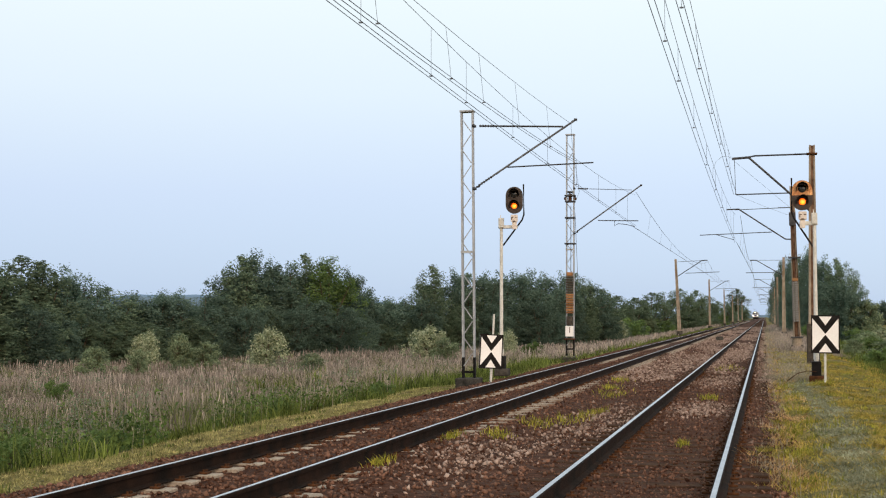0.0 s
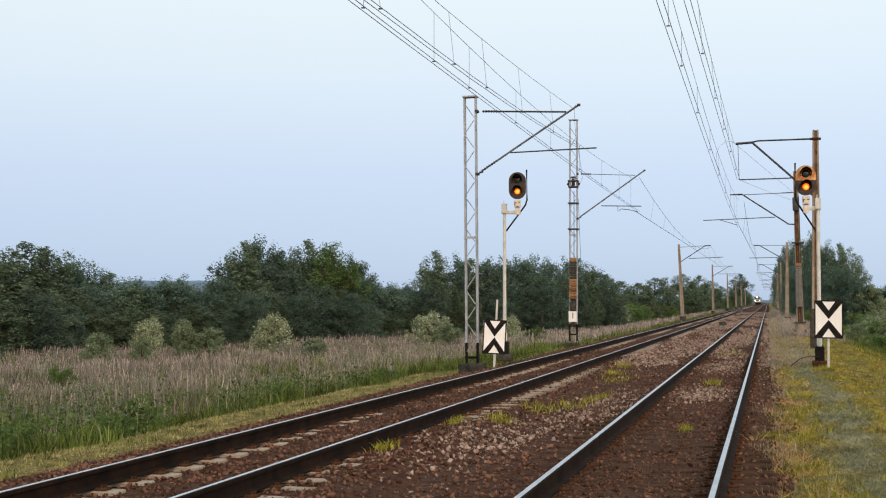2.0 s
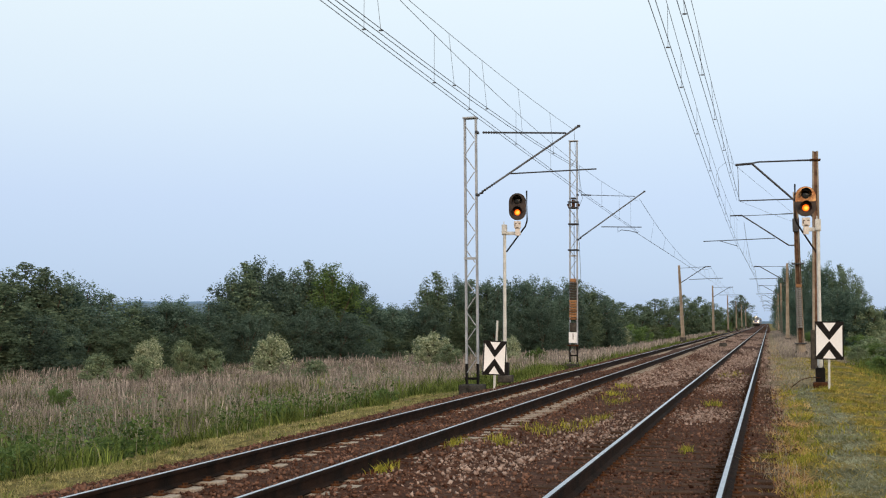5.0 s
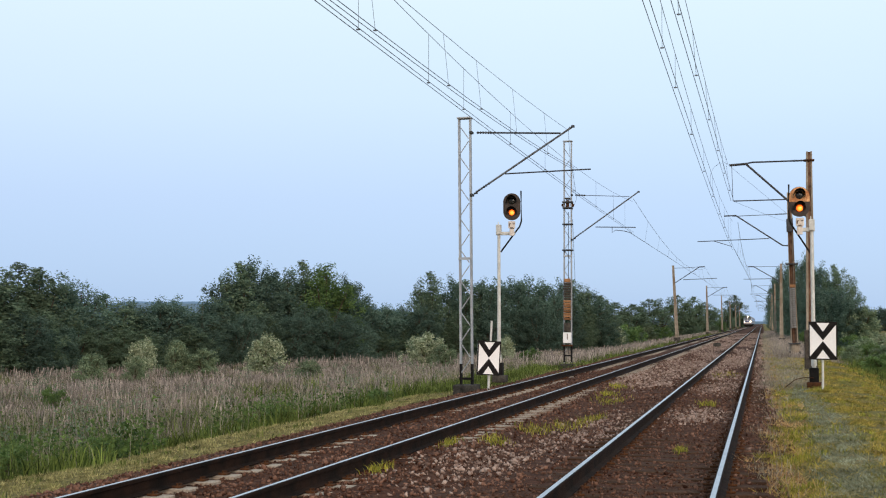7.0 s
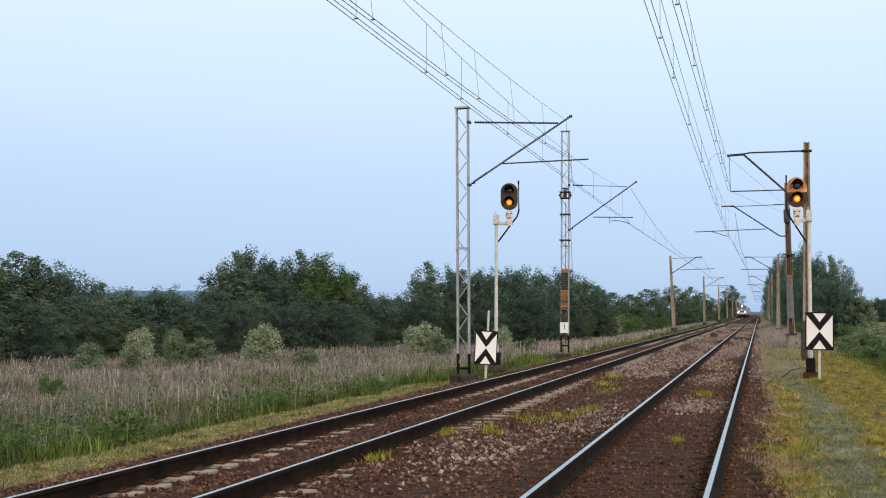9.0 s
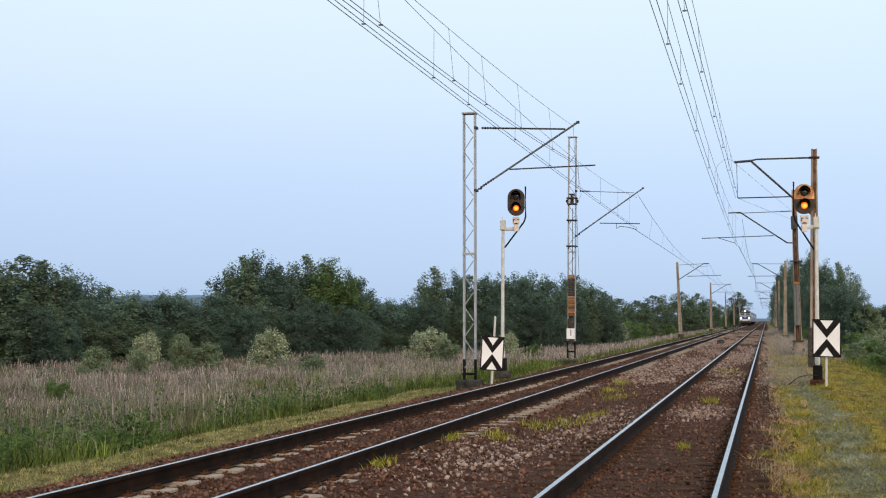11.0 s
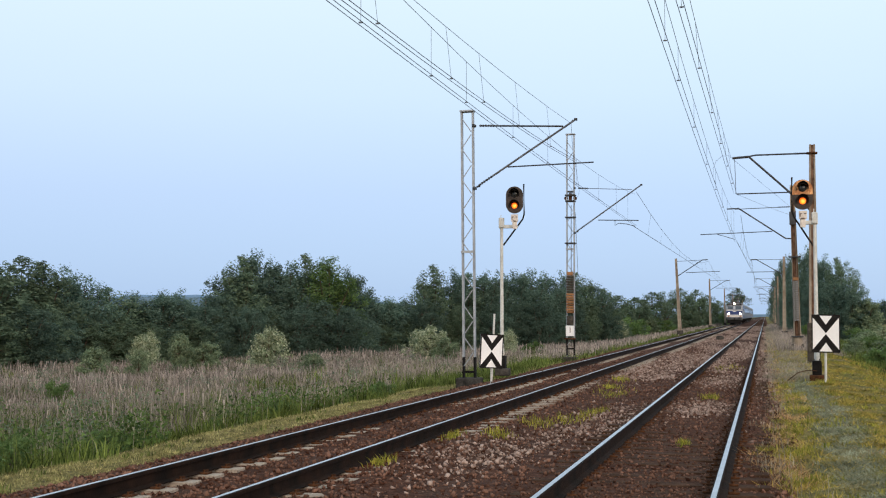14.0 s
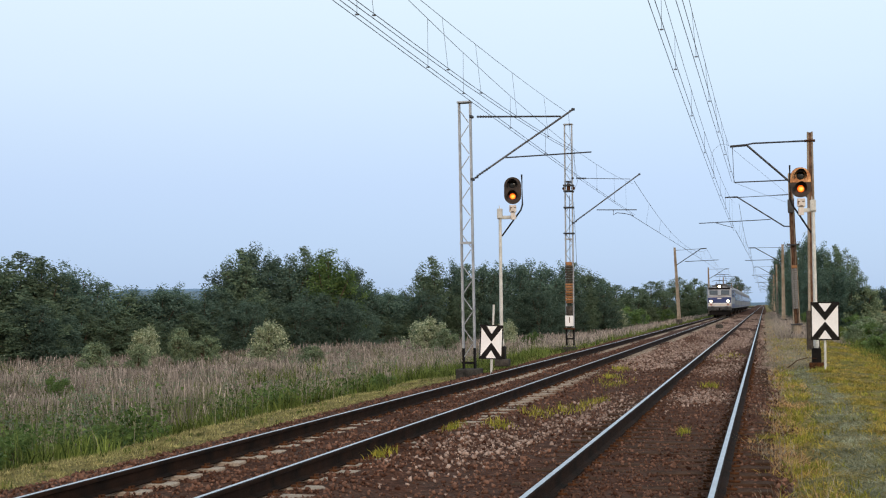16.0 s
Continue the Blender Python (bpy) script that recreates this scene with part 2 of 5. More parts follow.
def tube(p, q, r, r2=None, n=8, bm=None, caps=True):
    bm = bm or bmesh.new()
    p, q = Vector(p), Vector(q)
    d = q - p
    m = Matrix.Translation((p + q) / 2) @ d.to_track_quat("Z", "Y").to_matrix().to_4x4()
    bmesh.ops.create_cone(bm, cap_ends=caps, segments=n, radius1=r, radius2=r if r2 is None else r2, depth=d.length, matrix=m)
    return bm


def pipe(points, r, n=6, bm=None):
    """A bent tube through points."""
    bm = bm or bmesh.new()
    pts = [Vector(p) for p in points]
    rings = []
    for i, p in enumerate(pts):
        d = (pts[min(i + 1, len(pts) - 1)] - pts[max(i - 1, 0)]).normalized()
        q = d.to_track_quat("Z", "Y")
        rings.append([bm.verts.new(p + q @ Vector((r * math.cos(a), r * math.sin(a), 0))) for a in [2 * math.pi * k / n for k in range(n)]])
    for a, b in zip(rings, rings[1:]):
        for k in range(n):
            bm.faces.new((a[k], a[(k + 1) % n], b[(k + 1) % n], b[k]))
    bm.faces.new(rings[0][::-1])
    bm.faces.new(rings[-1])
    return bm


def prism(profile, y0, y1, bm=None):
    """A closed outline in x and z, drawn out along y."""
    bm = bm or bmesh.new()
    a = [bm.verts.new((x, y0, z)) for x, z in profile]
    b = [bm.verts.new((x, y1, z)) for x, z in profile]
    n = len(a)
    for i in range(n):
        bm.faces.new((a[i], a[(i + 1) % n], b[(i + 1) % n], b[i]))
    bm.faces.new(a[::-1])
    bm.faces.new(b)
    bmesh.ops.recalc_face_normals(bm, faces=bm.faces)
    return bm


def raw(name, verts, faces, material, parent=None, smooth=False):
    me = bpy.data.meshes.new(name)
    me.vertices.add(len(verts))
    me.vertices.foreach_set("co", np.ascontiguousarray(verts, dtype=np.float32).ravel())
    k = faces.shape[1]
    me.loops.add(faces.size)
    me.loops.foreach_set("vertex_index", np.ascontiguousarray(faces, dtype=np.int32).ravel())
    me.polygons.add(len(faces))
    me.polygons.foreach_set("loop_start", np.arange(0, faces.size, k, dtype=np.int32))
    if smooth:
        me.polygons.foreach_set("use_smooth", np.ones(len(faces), dtype=bool))
    me.update(calc_edges=True)
    me.materials.append(material)
    ob = new(name, me)
    ob.parent = parent
    return ob


# ---------------- the lie of the land ----------------
PROF_X = [-4000, -300, -60, -25, -14, -11, -9.2, -8.0, -7.3, -6.9, -5.9, 0.6, 1.1, 1.45, 1.75, 2.6, 4.2, 5.5, 8, 14, 300, 4000]
PROF_Z = [-3.0, -2.9, -2.7, -2.1, -1.6, -1.15, -0.72, -0.58, -0.50, -0.55, -0.60, -0.55, -0.42, -0.30, -0.205, -0.14, -0.26, -0.55, -1.0, -1.2, -1.2, -1]


def land(x, y):
    """Height of the ground at x, y (arrays)."""
    z = np.interp(x, PROF_X, PROF_Z)
    rough = np.sin(x * 1.3 + 0.7 * np.sin(y * 0.43)) * np.sin(y * 0.9 + 1.1 * np.sin(x * 0.6))
    off = np.clip(np.minimum(np.abs(x + 6.2), np.abs(x - 1.2)) / 3, 0, 1) * ((x < -6.2) | (x > 1.2))
    edge = np.exp(-((x - 1.5) / 0.4) ** 2) + np.exp(-((x + 7.3) / 0.4) ** 2)
    return z + 0.05 * rough * off + edge * (0.06 * np.sin(y * 1.3 + 2 * np.sin(y * 0.37)) + 0.04 * np.sin(y * 3.3 + 1.5 * np.sin(y)))


xs = np.unique(np.concatenate([[-4000, -2500, -1200, -600, -300, -180, -120], np.arange(-90, -14, 2.0), np.arange(-14, 9, 0.25), np.arange(9, 60, 3.0), [90, 150, 300, 800, 2000, 4000]]))
ys = np.unique(np.concatenate([[-4000, -1000, -300, -100, -40, -15], np.arange(-8, 60, 0.5), np.arange(60, 200, 3.0), np.arange(200, 600, 20.0), [800, 1100, 1600, 2400, 4000]]))
gx, gy = np.meshgrid(xs, ys)
gv = np.stack([gx, gy, land(gx, gy)], -1).reshape(-1, 3)
gi = np.arange(len(gv)).reshape(gx.shape)
gf = np.stack([gi[:-1, :-1], gi[:-1, 1:], gi[1:, 1:], gi[1:, :-1]], -1).reshape(-1, 4)
tagged(raw("ground", gv, gf, M["soil"], smooth=True), "grassy earth with moss and dry thatch", "ground", kind="structure")

# dark wet litter under the reeds
xs = np.concatenate([np.arange(-140, -30, 3.0), np.arange(-30, -10.2, 0.4), [-10.2, -9.7]])
ys = np.concatenate([np.arange(4, 60, 0.6), np.arange(60, 260, 4.0)])
gx, gy = np.meshgrid(xs, ys)
edge = gx > -9.9
gx = gx + edge * (0.35 * np.sin(gy * 0.9 + 1.5 * np.sin(gy * 0.31)))
gv = np.stack([gx, gy, land(gx, gy) + np.where(edge, -0.03, 0.03)], -1).reshape(-1, 3)
gi = np.arange(len(gv)).reshape(gx.shape)
gf = np.stack([gi[:-1, :-1], gi[:-1, 1:], gi[1:, 1:], gi[1:, :-1]], -1).reshape(-1, 4)
tagged(raw("field_floor", gv, gf, M["litter"], smooth=True), "dark wet litter under the reeds", "ground", kind="structure")

# ballast bed: crowned shoulders, sunk between the tracks
BX = [-7.4, -6.5, -5.75, -5.3, -5.12, -4.9, -4.15, -3.4, -3.2, -3.0, -2.72, -2.3, -2.05, -1.5, -0.75, 0, 0.75, 1.05, 1.50, 1.95]
BZ = [-0.56, -0.32, -0.200, -0.185, -0.198, -0.203, -0.186, -0.203, -0.200, -0.196, -0.168, -0.25, -0.27, -0.20, -0.180, -0.172, -0.180, -0.195, -0.235, -0.40]


def bed(x, y):
    return np.interp(x, BX, BZ) + 0.012 * np.sin(x * 7 + y * 1.7) * np.sin(y * 3.1 - x * 2) + 0.02 * np.sin(y * 0.31 + x)


xs = np.concatenate([np.arange(-7.4, 1.95, 0.16), [1.95]])
ys = np.concatenate([np.arange(-30, 0, 3.0), np.arange(0, 70, 0.25), np.arange(70, 200, 2.0), np.arange(200, 1500, 40.0)])
gx, gy = np.meshgrid(xs, ys)
gv = np.stack([gx, gy, bed(gx, gy)], -1).reshape(-1, 3)
gi = np.arange(len(gv)).reshape(gx.shape)
gf = np.stack([gi[:-1, :-1], gi[:-1, 1:], gi[1:, 1:], gi[1:, :-1]], -1).reshape(-1, 4)
tagged(raw("ballast_bed", gv, gf, M["ballast"], smooth=True), "rust-brown crushed stone bed under both tracks", "ballast", kind="structure")

# ---------------- tracks ----------------
RAIL = [(-0.075, -0.172), (0.075, -0.172), (0.075, -0.160), (0.012, -0.142), (0.009, -0.048), (0.036, -0.036), (0.036, -0.008),
        (0.028, 0.0), (-0.028, 0.0), (-0.036, -0.008), (-0.036, -0.036), (-0.009, -0.048), (-0.012, -0.142), (-0.075, -0.160)]
PITCH = 0.56


def clip_mesh():
    bm = box((0, 0, 0.012), (0.11, 0.13, 0.024), bevel=0.005, rounds=1)
    tube((0, -0.03, 0.02), (0, -0.03, 0.05), 0.014, n=6, bm=bm)
    tube((0, 0.035, 0.02), (0, 0.035, 0.045), 0.02, bm=bm, n=6)
    return mesh_of(bm, "fastening", M["rust"])


CLIP = clip_mesh()


def railway_track(x, label, sleeper_me, sleeper_z, joined_mat, size, seed, worn):
    rng = random.Random(seed)
    tr = thing("railway_track", pose(x, 0, 0), label, "railway track", "pair of railway tracks", "structure")
    for side in (-0.75, 0.75):
        r = part("rail", prism([(px + side, pz) for px, pz in RAIL], -25, 1500), M["rail_side"], tr)
        part("running_surface", prism([(side - worn - 0.004, -0.004), (side + worn + 0.004, -0.004), (side + worn, 0.003), (side - worn, 0.003)], -25, 1500), M["rail_top"], r, "polished steel rail head")
    for i in range(300):
        y = 4 + (i - 22) * PITCH
        s = share("sleeper", sleeper_me, pose(rng.uniform(-0.03, 0.03), y + rng.uniform(-0.03, 0.03), sleeper_z + rng.uniform(-0.008, 0.006), 0, 0, rng.uniform(-0.7, 0.7)), tr)
        if i < 84:
            for side in (-0.75, 0.75):
                for k in (-0.125, 0.125):
                    share("fastening", CLIP, pose(side + k, 0, 0.0, 0, 0, 0 if k > 0 else 180), s)
    bm = bmesh.new()
    for i in range(278, 900):
        box((rng.uniform(-0.03, 0.03), 4 + i * PITCH, sleeper_z - size[2] / 2), size, bm)
    ob = part("far_sleepers", bm, joined_mat, tr)
    ob["kind"] = "stuff"
    return tr


def concrete_sleeper():
    bm = bmesh.new()
    for x0, x1, h0, h1, w0, w1 in ((-1.25, -0.45, 0, 0, 0.115, 0.115), (-0.45, 0.45, -0.04, -0.04, 0.095, 0.095), (0.45, 1.25, 0, 0, 0.115, 0.115)):
        box(((x0 + x1) / 2, 0, -0.1 + h0), (x1 - x0, w0 * 2, 0.2), bm, bevel=0.008, rounds=1)
    return mesh_of(bm, "sleeper", M["concrete"])


def timber_sleeper():
    return mesh_of(box((0, 0, -0.08), (2.5, 0.25, 0.16), bevel=0.012, rounds=1), "sleeper", M["timber"])


railway_track(-4.155, "railway track on pale concrete sleepers in brown ballast", concrete_sleeper(), -0.182, M["concrete"], (1.75, 0.26, 0.2), 3, 0.017)
railway_track(0.0, "railway track on dark timber sleepers sunk in dirt", timber_sleeper(), -0.184, M["timber"], (2.5, 0.25, 0.16), 5, 0.0225)


# loose stones of the bed
def stones(name, n, seed, material, place, size, label, lift=0.0):
    rng = np.random.default_rng(seed)
    x, y = place(rng, n)
    n = len(x)
    lump = np.array([[1, 0, 0], [-1, 0, 0], [0, 1, 0], [0, -1, 0], [0, 0, 1], [0, 0, -1]], float) * 1.35
    sides = np.array([[0, 2, 4], [2, 1, 4], [1, 3, 4], [3, 0, 4], [2, 0, 5], [1, 2, 5], [3, 1, 5], [0, 3, 5]])
    v = lump[None] + rng.normal(size=(n, 6, 3)) * 0.28
    v *= ((size[0] * 0.6 + (size[1] * 1.15 - size[0] * 0.6) * rng.random(n) ** 1.8) * 0.5)[:, None, None] * rng.uniform(0.5, 1.25, (n, 1, 3))
    a = rng.uniform(0, 6.28, (n, 3))
    for k, (i, j) in enumerate(((0, 1), (1, 2), (0, 2))):
        c, s = np.cos(a[:, k])[:, None], np.sin(a[:, k])[:, None]
        vi, vj = v[..., i].copy(), v[..., j].copy()
        v[..., i], v[..., j] = c * vi - s * vj, s * vi + c * vj
    v += np.stack([x, y, bed(x, y) + rng.uniform(-0.012, 0.018, n) + lift], -1)[:, None]
    f = (sides[None] + 6 * np.arange(n)[:, None, None]).reshape(-1, 3)
    return tagged(raw(name, v.reshape(-1, 3), f, material), label, "ballast stones", kind="stuff")


def bed_spread(rng, n):
    y = 6.0 + 64 * rng.random(n) ** 2.0
    x = rng.uniform(-7.2, 1.75, n)
    ok = (np.abs(np.abs(x) - 0.75) > 0.10) & (np.abs(np.abs(x + 4.155) - 0.75) > 0.10)
    inner = np.abs(x) < 0.65
    ok &= ~inner | (rng.random(n) < 0.35)
    over = (np.abs(x + 4.155) < 1.25) & (np.abs(((y - 4) / PITCH + 0.5) % 1 - 0.5) < 0.24)
    ok &= ~over | (rng.random(n) < 0.10)
    return x[ok], y[ok]


def four_foot(rng, n):
    """Stone packed between the concrete sleepers."""
    y = 7.0 + 50 * rng.random(n) ** 1.8
    x = rng.uniform(-5.75, -2.6, n)
    ok = np.abs(np.abs(x + 4.155) - 0.75) > 0.10
    over = np.abs(((y - 4) / PITCH + 0.5) % 1 - 0.5) < 0.22
    ok &= ~over | ((np.abs(x + 4.155) < 0.28) & (rng.random(n) < 0.6)) | (rng.random(n) < 0.06)
    return x[ok], y[ok]


def pale_spread(rng, n):
    """Patches of fresher stone between the tracks and in the four-foot."""
    heaps = [(-1.55, 20.5, 0.45, 2.2), (-2.3, 15.5, 0.35, 1.6), (-2.2, 40, 0.5, 6), (0.05, 23, 0.35, 0.9), (0.0, 33, 0.4, 1.8), (-1.9, 60, 0.6, 8), (0, 55, 0.4, 4), (1.2, 40, 0.15, 8), (1.15, 75, 0.2, 20), (-1.9, 90, 0.7, 15)]
    k = rng.integers(0, len(heaps), n)
    h = np.array(heaps)[k]
    x, y = h[:, 0] + h[:, 2] * rng.normal(size=n), h[:, 1] + h[:, 3] * rng.normal(size=n)
    ok = (np.abs(np.abs(x) - 0.75) > 0.11) & (x > -3.2) & (x < 1.5) & (y > 7)
    return x[ok], y[ok]


stones("loose_ballast", 56000, 11, M["stone"], bed_spread, (0.021, 0.048), "loose rusty crushed stones lying on the bed")
def fine_bed(rng, n):
    """Grit between the rails of the timber track and along its outer edge."""
    y = 6.5 + 34 * rng.random(n) ** 1.8
    x = np.where(rng.random(n) < 0.75, rng.uniform(-0.66, 0.66, n), rng.uniform(0.86, 1.75, n))
    return x, y


def far_fresh(rng, n):
    """Fresher, paler stone farther along the line."""
    y = 34 + 170 * rng.random(n) ** 1.2
    x = rng.uniform(-3.0, 1.35, n)
    ok = (np.abs(np.abs(x) - 0.75) > 0.12) & (np.sin(y * 0.35 + 2 * x) + np.sin(y * 0.13 - x) + rng.normal(size=n) * 0.6 > -0.25)
    return x[ok], y[ok]


stones("fresh_ballast", 30000, 15, M["stone_pale"], far_fresh, (0.04, 0.085), "paler fresh stones farther along the line", 0.01)
stones("bed_grit", 14000, 14, M["stone"], fine_bed, (0.014, 0.036), "dark grit and small stones between the rails")
stones("packed_ballast", 20000, 13, M["stone"], four_foot, (0.022, 0.046), "rusty crushed stones packed between the sleepers", 0.006)
stones("pale_ballast", 8500, 12, M["stone_pale"], pale_spread, (0.022, 0.052), "pale pinkish crushed stones in patches", 0.008)


# ---------------- overhead line: masts ----------------
def insulator(p, q, name, parent):
    """A string of dark ribbed discs from p to q."""
    p, q = Vector(p), Vector(q)
    bm = tube(p, q, 0.022)
    for k in range(6):
        c = p.lerp(q, (k + 0.5) / 6)
        d = (q - p).normalized() * 0.018
        tube(c - d, c + d, 0.040, 0.032, 10, bm)
    return part(name, bm, M["darksteel"], parent)


def lattice_mast(x, y, base, top, w, label, lean=0.0, sunk=0.0):
    mast = thing("lattice_mast", pose(x, y, base, 0, lean, 0), label, "catenary mast", "masts of the overhead line")
    h = top - base
    for s in (-1, 1):
        leg = box((s * w / 2, 0, h / 2), (0.052, 0.14, h), bevel=0.008)
        part("leg", leg, M["galv"], mast)
        foot = box((s * w / 2, 0, 0.38), (0.06, 0.15, 0.72), bevel=0.008)
        part("painted_foot", foot, M["black"], mast, "black tarred foot")
    step = 0.45
    dx = w - 0.07
    n = int((h - 0.5) / step)
    bm = tube((-dx / 2, 0, -step / 2 + 0.04), (dx / 2, 0, step / 2 - 0.04), 0.014, n=6)
    me = mesh_of(bm, "lacing_bar", M["galv"])
    for k in range(n):
        for face in (-0.09,):
            share("lacing_bar", me, pose(0, face, 0.45 + (k + 0.5) * step, 0, 0, 180 if (k % 2) else 0), mast)
    part("cap", box((0, 0, h + 0.02), (w + 0.09, 0.26, 0.05), bevel=0.01), M["galv"], mast)
    for z in (0.32, h * 0.48):
        part("batten", box((0, -0.125, z), (w + 0.05, 0.014, 0.07)), M["black"] if z < 1 else M["galv"], mast)
    part("foundation", box((0, 0, -0.02 - sunk), (w + 0.34, 0.62, 0.34), bevel=0.03), M["foundation"], mast, "mossy concrete foundation block")
    return mast


def cantilever(mast, y, root_top, root_low, tip, tie_end, reg, tie=0.026):
    """Bracket of a mast: points are (x, z) in the mast's space."""
    def p(a):
        return (a[0], y, a[1])
    lo, hi = Vector(p(root_low)), Vector(p(tip))
    a = lo.lerp(hi, 0.18)
    insulator(lo.lerp(hi, 0.04), a, "insulator", mast)
    part("strut", tube(a, hi, 0.029), M["strutgrey"], mast)
    for q in (lo.lerp(hi, 0.02),):
        part("link", tube(q + Vector((0, -0.02, 0)), q + Vector((0.10, 0.02, 0.02)), 0.028, n=8), M["darksteel"], mast)
    tp, te = Vector(p(root_top)), Vector(p(tie_end))
    insulator(tp.lerp(te, 0.06), tp.lerp(te, 0.24), "insulator", mast)
    part("tie_rod", tube(tp.lerp(te, 0.2), te, tie), M["darksteel"], mast)
    for q in (lo, tp):
        part("clamp", box(q, (0.08, 0.24, 0.07), bevel=0.01), M["darksteel"], mast)
    part("registration_arm", tube(p(reg[0]), p(reg[1]), 0.02), M["darksteel"], mast)
    part("end_clamp", box(hi, (0.09, 0.07, 0.07), bevel=0.01), M["darksteel"], mast)


# mast by the signal
m1 = lattice_mast(-7.02, 34.0, -0.36, 7.47, 0.33, "galvanised lattice mast with black feet beside the track", -0.45)
cantilever(m1, 0, (0.2, 7.42), (0.2, 5.60), (3.16, 7.46), (2.80, 7.28), ((1.18, 6.18), (3.65, 6.22)))
part("hanger", tube((3.08, 0, 7.45), (3.0, 0, 7.36), 0.015), M["darksteel"], m1)

# anchor mast with its tension weights
m2 = lattice_mast(-7.06, 53.0, -0.2, 9.55, 0.32, "tall lattice anchor mast with rusty tension weights", 0.25, 0.2)
cantilever(m2, 0, (0.18, 7.38), (0.18, 5.40), (3.1, 7.46), (2.7, 7.26), ((1.22, 5.95), (2.97, 5.91)), tie=0.013)
part("steady_arm", pipe([(1.95, 0, 5.93), (1.95, 0, 5.70), (2.10, 0, 5.80), (2.45, 0, 5.76), (2.82, 0, 5.66)], 0.016), M["darksteel"], m2)
for k in range(15):
    me = box((0, 0, 0), (0.30, 0.26, 0.085), bevel=0.012)
    dark = k > 7
    part("weight", me, M["weightdark" if dark else "weight"], m2).matrix_basis = pose(random.uniform(-0.012, 0.012), -0.16, 1.92 + k * 0.11, 0, 0, random.uniform(-4, 4))
part("weight", box((0, -0.16, 3.6), (0.24, 0.24, 0.16), bevel=0.02), M["weight"], m2, "orange-painted top weight")
part("stop_weight", box((0, -0.16, 1.55), (0.26, 0.26, 0.40), bevel=0.02), M["weightdark"], m2)
part("white_band", box((0, -0.16, 1.10), (0.34, 0.28, 0.46), bevel=0.01), M["white"], m2, "white painted plate")
part("plate_bar", box((0.02, -0.305, 1.15), (0.03, 0.008, 0.26)), M["rust"], m2)
part("rust_ledge", box((0, -0.16, 0.76), (0.46, 0.34, 0.07), bevel=0.01), M["rust"], m2)
part("guide_rod", tube((0.05, -0.16, 0.4), (0.05, -0.16, 6.6), 0.014), M["darksteel"], m2)
part("guide_wire", tube((0.34, -0.05, 3.3), (0.22, -0.05, 6.3), 0.009, n=5), M["darksteel"], m2)
for z, w in ((7.06, 0.46), (6.80, 0.42), (7.22, 0.2), (6.08, 0.44), (4.94, 0.46)):
    part("cross_bracket", box((0, -0.02, z), (w, 0.36, 0.06), bevel=0.008), M["darksteel"], m2)
for dx in (-0.2, 0.2):
    part("pulley", tube((dx, -0.06, 6.93), (dx, 0.06, 6.93), 0.08, n=14), M["rust"], m2)
part("pulley_block", box((0, -0.05, 6.98), (0.13, 0.2, 0.34), bevel=0.02), M["rust"], m2)


def concrete_pole(x, y, base, top, lean, label, wide=0.30, web="rust"):
    pole = thing("concrete_pole", pose(x, y, base, 0, lean, 0), label, "catenary pole", "masts of the overhead line")
    h = top - base
    bm = bmesh.new()
    # two flanges and a recessed web with ladder openings
    for s in (-1, 1):
        box((s * wide * 0.36, 0, h / 2), (wide * 0.28, 0.30, h), bm, bevel=0.012)
    for v in bm.verts:
        k = 1.0 - 0.42 * (v.co.z / h)
        v.co.x *= k
        v.co.y *= k
    part("shaft", bm, M["polec"], pole)
    bm = box((0, 0, h / 2), (wide * 0.55, 0.14, h * 0.995))
    for v in bm.verts:
        k = 1.0 - 0.42 * (v.co.z / h)
        v.co.x *= k
    part("web", bm, M[web], pole, "recessed web")
    part("footing", box((0, 0, 0.1), (wide + 0.22, 0.6, 0.5), bevel=0.04), M["foundation"], pole)
    return pole


pa = concrete_pole(2.86, 45.5, -0.5, 7.74, 0.4, "tall stained concrete pole with a bent steel bracket", 0.35, "polerust")
part("tarred_foot", box((0, -0.01, 0.95), (0.44, 0.33, 1.7), bevel=0.02), M["weightdark"], pa, "dark tarred foot")
H = 0.5
for name, bm in (("tie_rod", pipe([(-0.15, 0, 7.42 + H), (-1.98, 0, 7.40 + H), (-2.2, 0, 7.36 + H)], 0.032)),
                 ("hook_bar", tube((-2.15, 0, 7.35 + H), (-2.80, 0, 7.31 + H), 0.045)),
                 ("strut", tube((-2.22, 0, 7.35 + H), (-0.66, 0, 5.90 + H), 0.038)),
                 ("registration_arm", tube((-0.70, 0, 6.02 + H), (-2.66, 0, 5.99 + H), 0.022)),
                 ("drop_rod", tube((-2.72, 0, 7.32 + H), (-2.68, 0, 6.0 + H), 0.010)),
                 ("strut", tube((-0.66, 0, 5.90 + H), (-0.1, 0, 5.38 + H), 0.038))):
    part(name, bm, M["darksteel"], pa)
insulator((-0.16, 0, 7.42 + H), (-0.62, 0, 7.42 + H), "insulator", pa)
part("clamp", box((0, 0, 7.42 + H), (0.36, 0.34, 0.05)), M["rust"], pa)

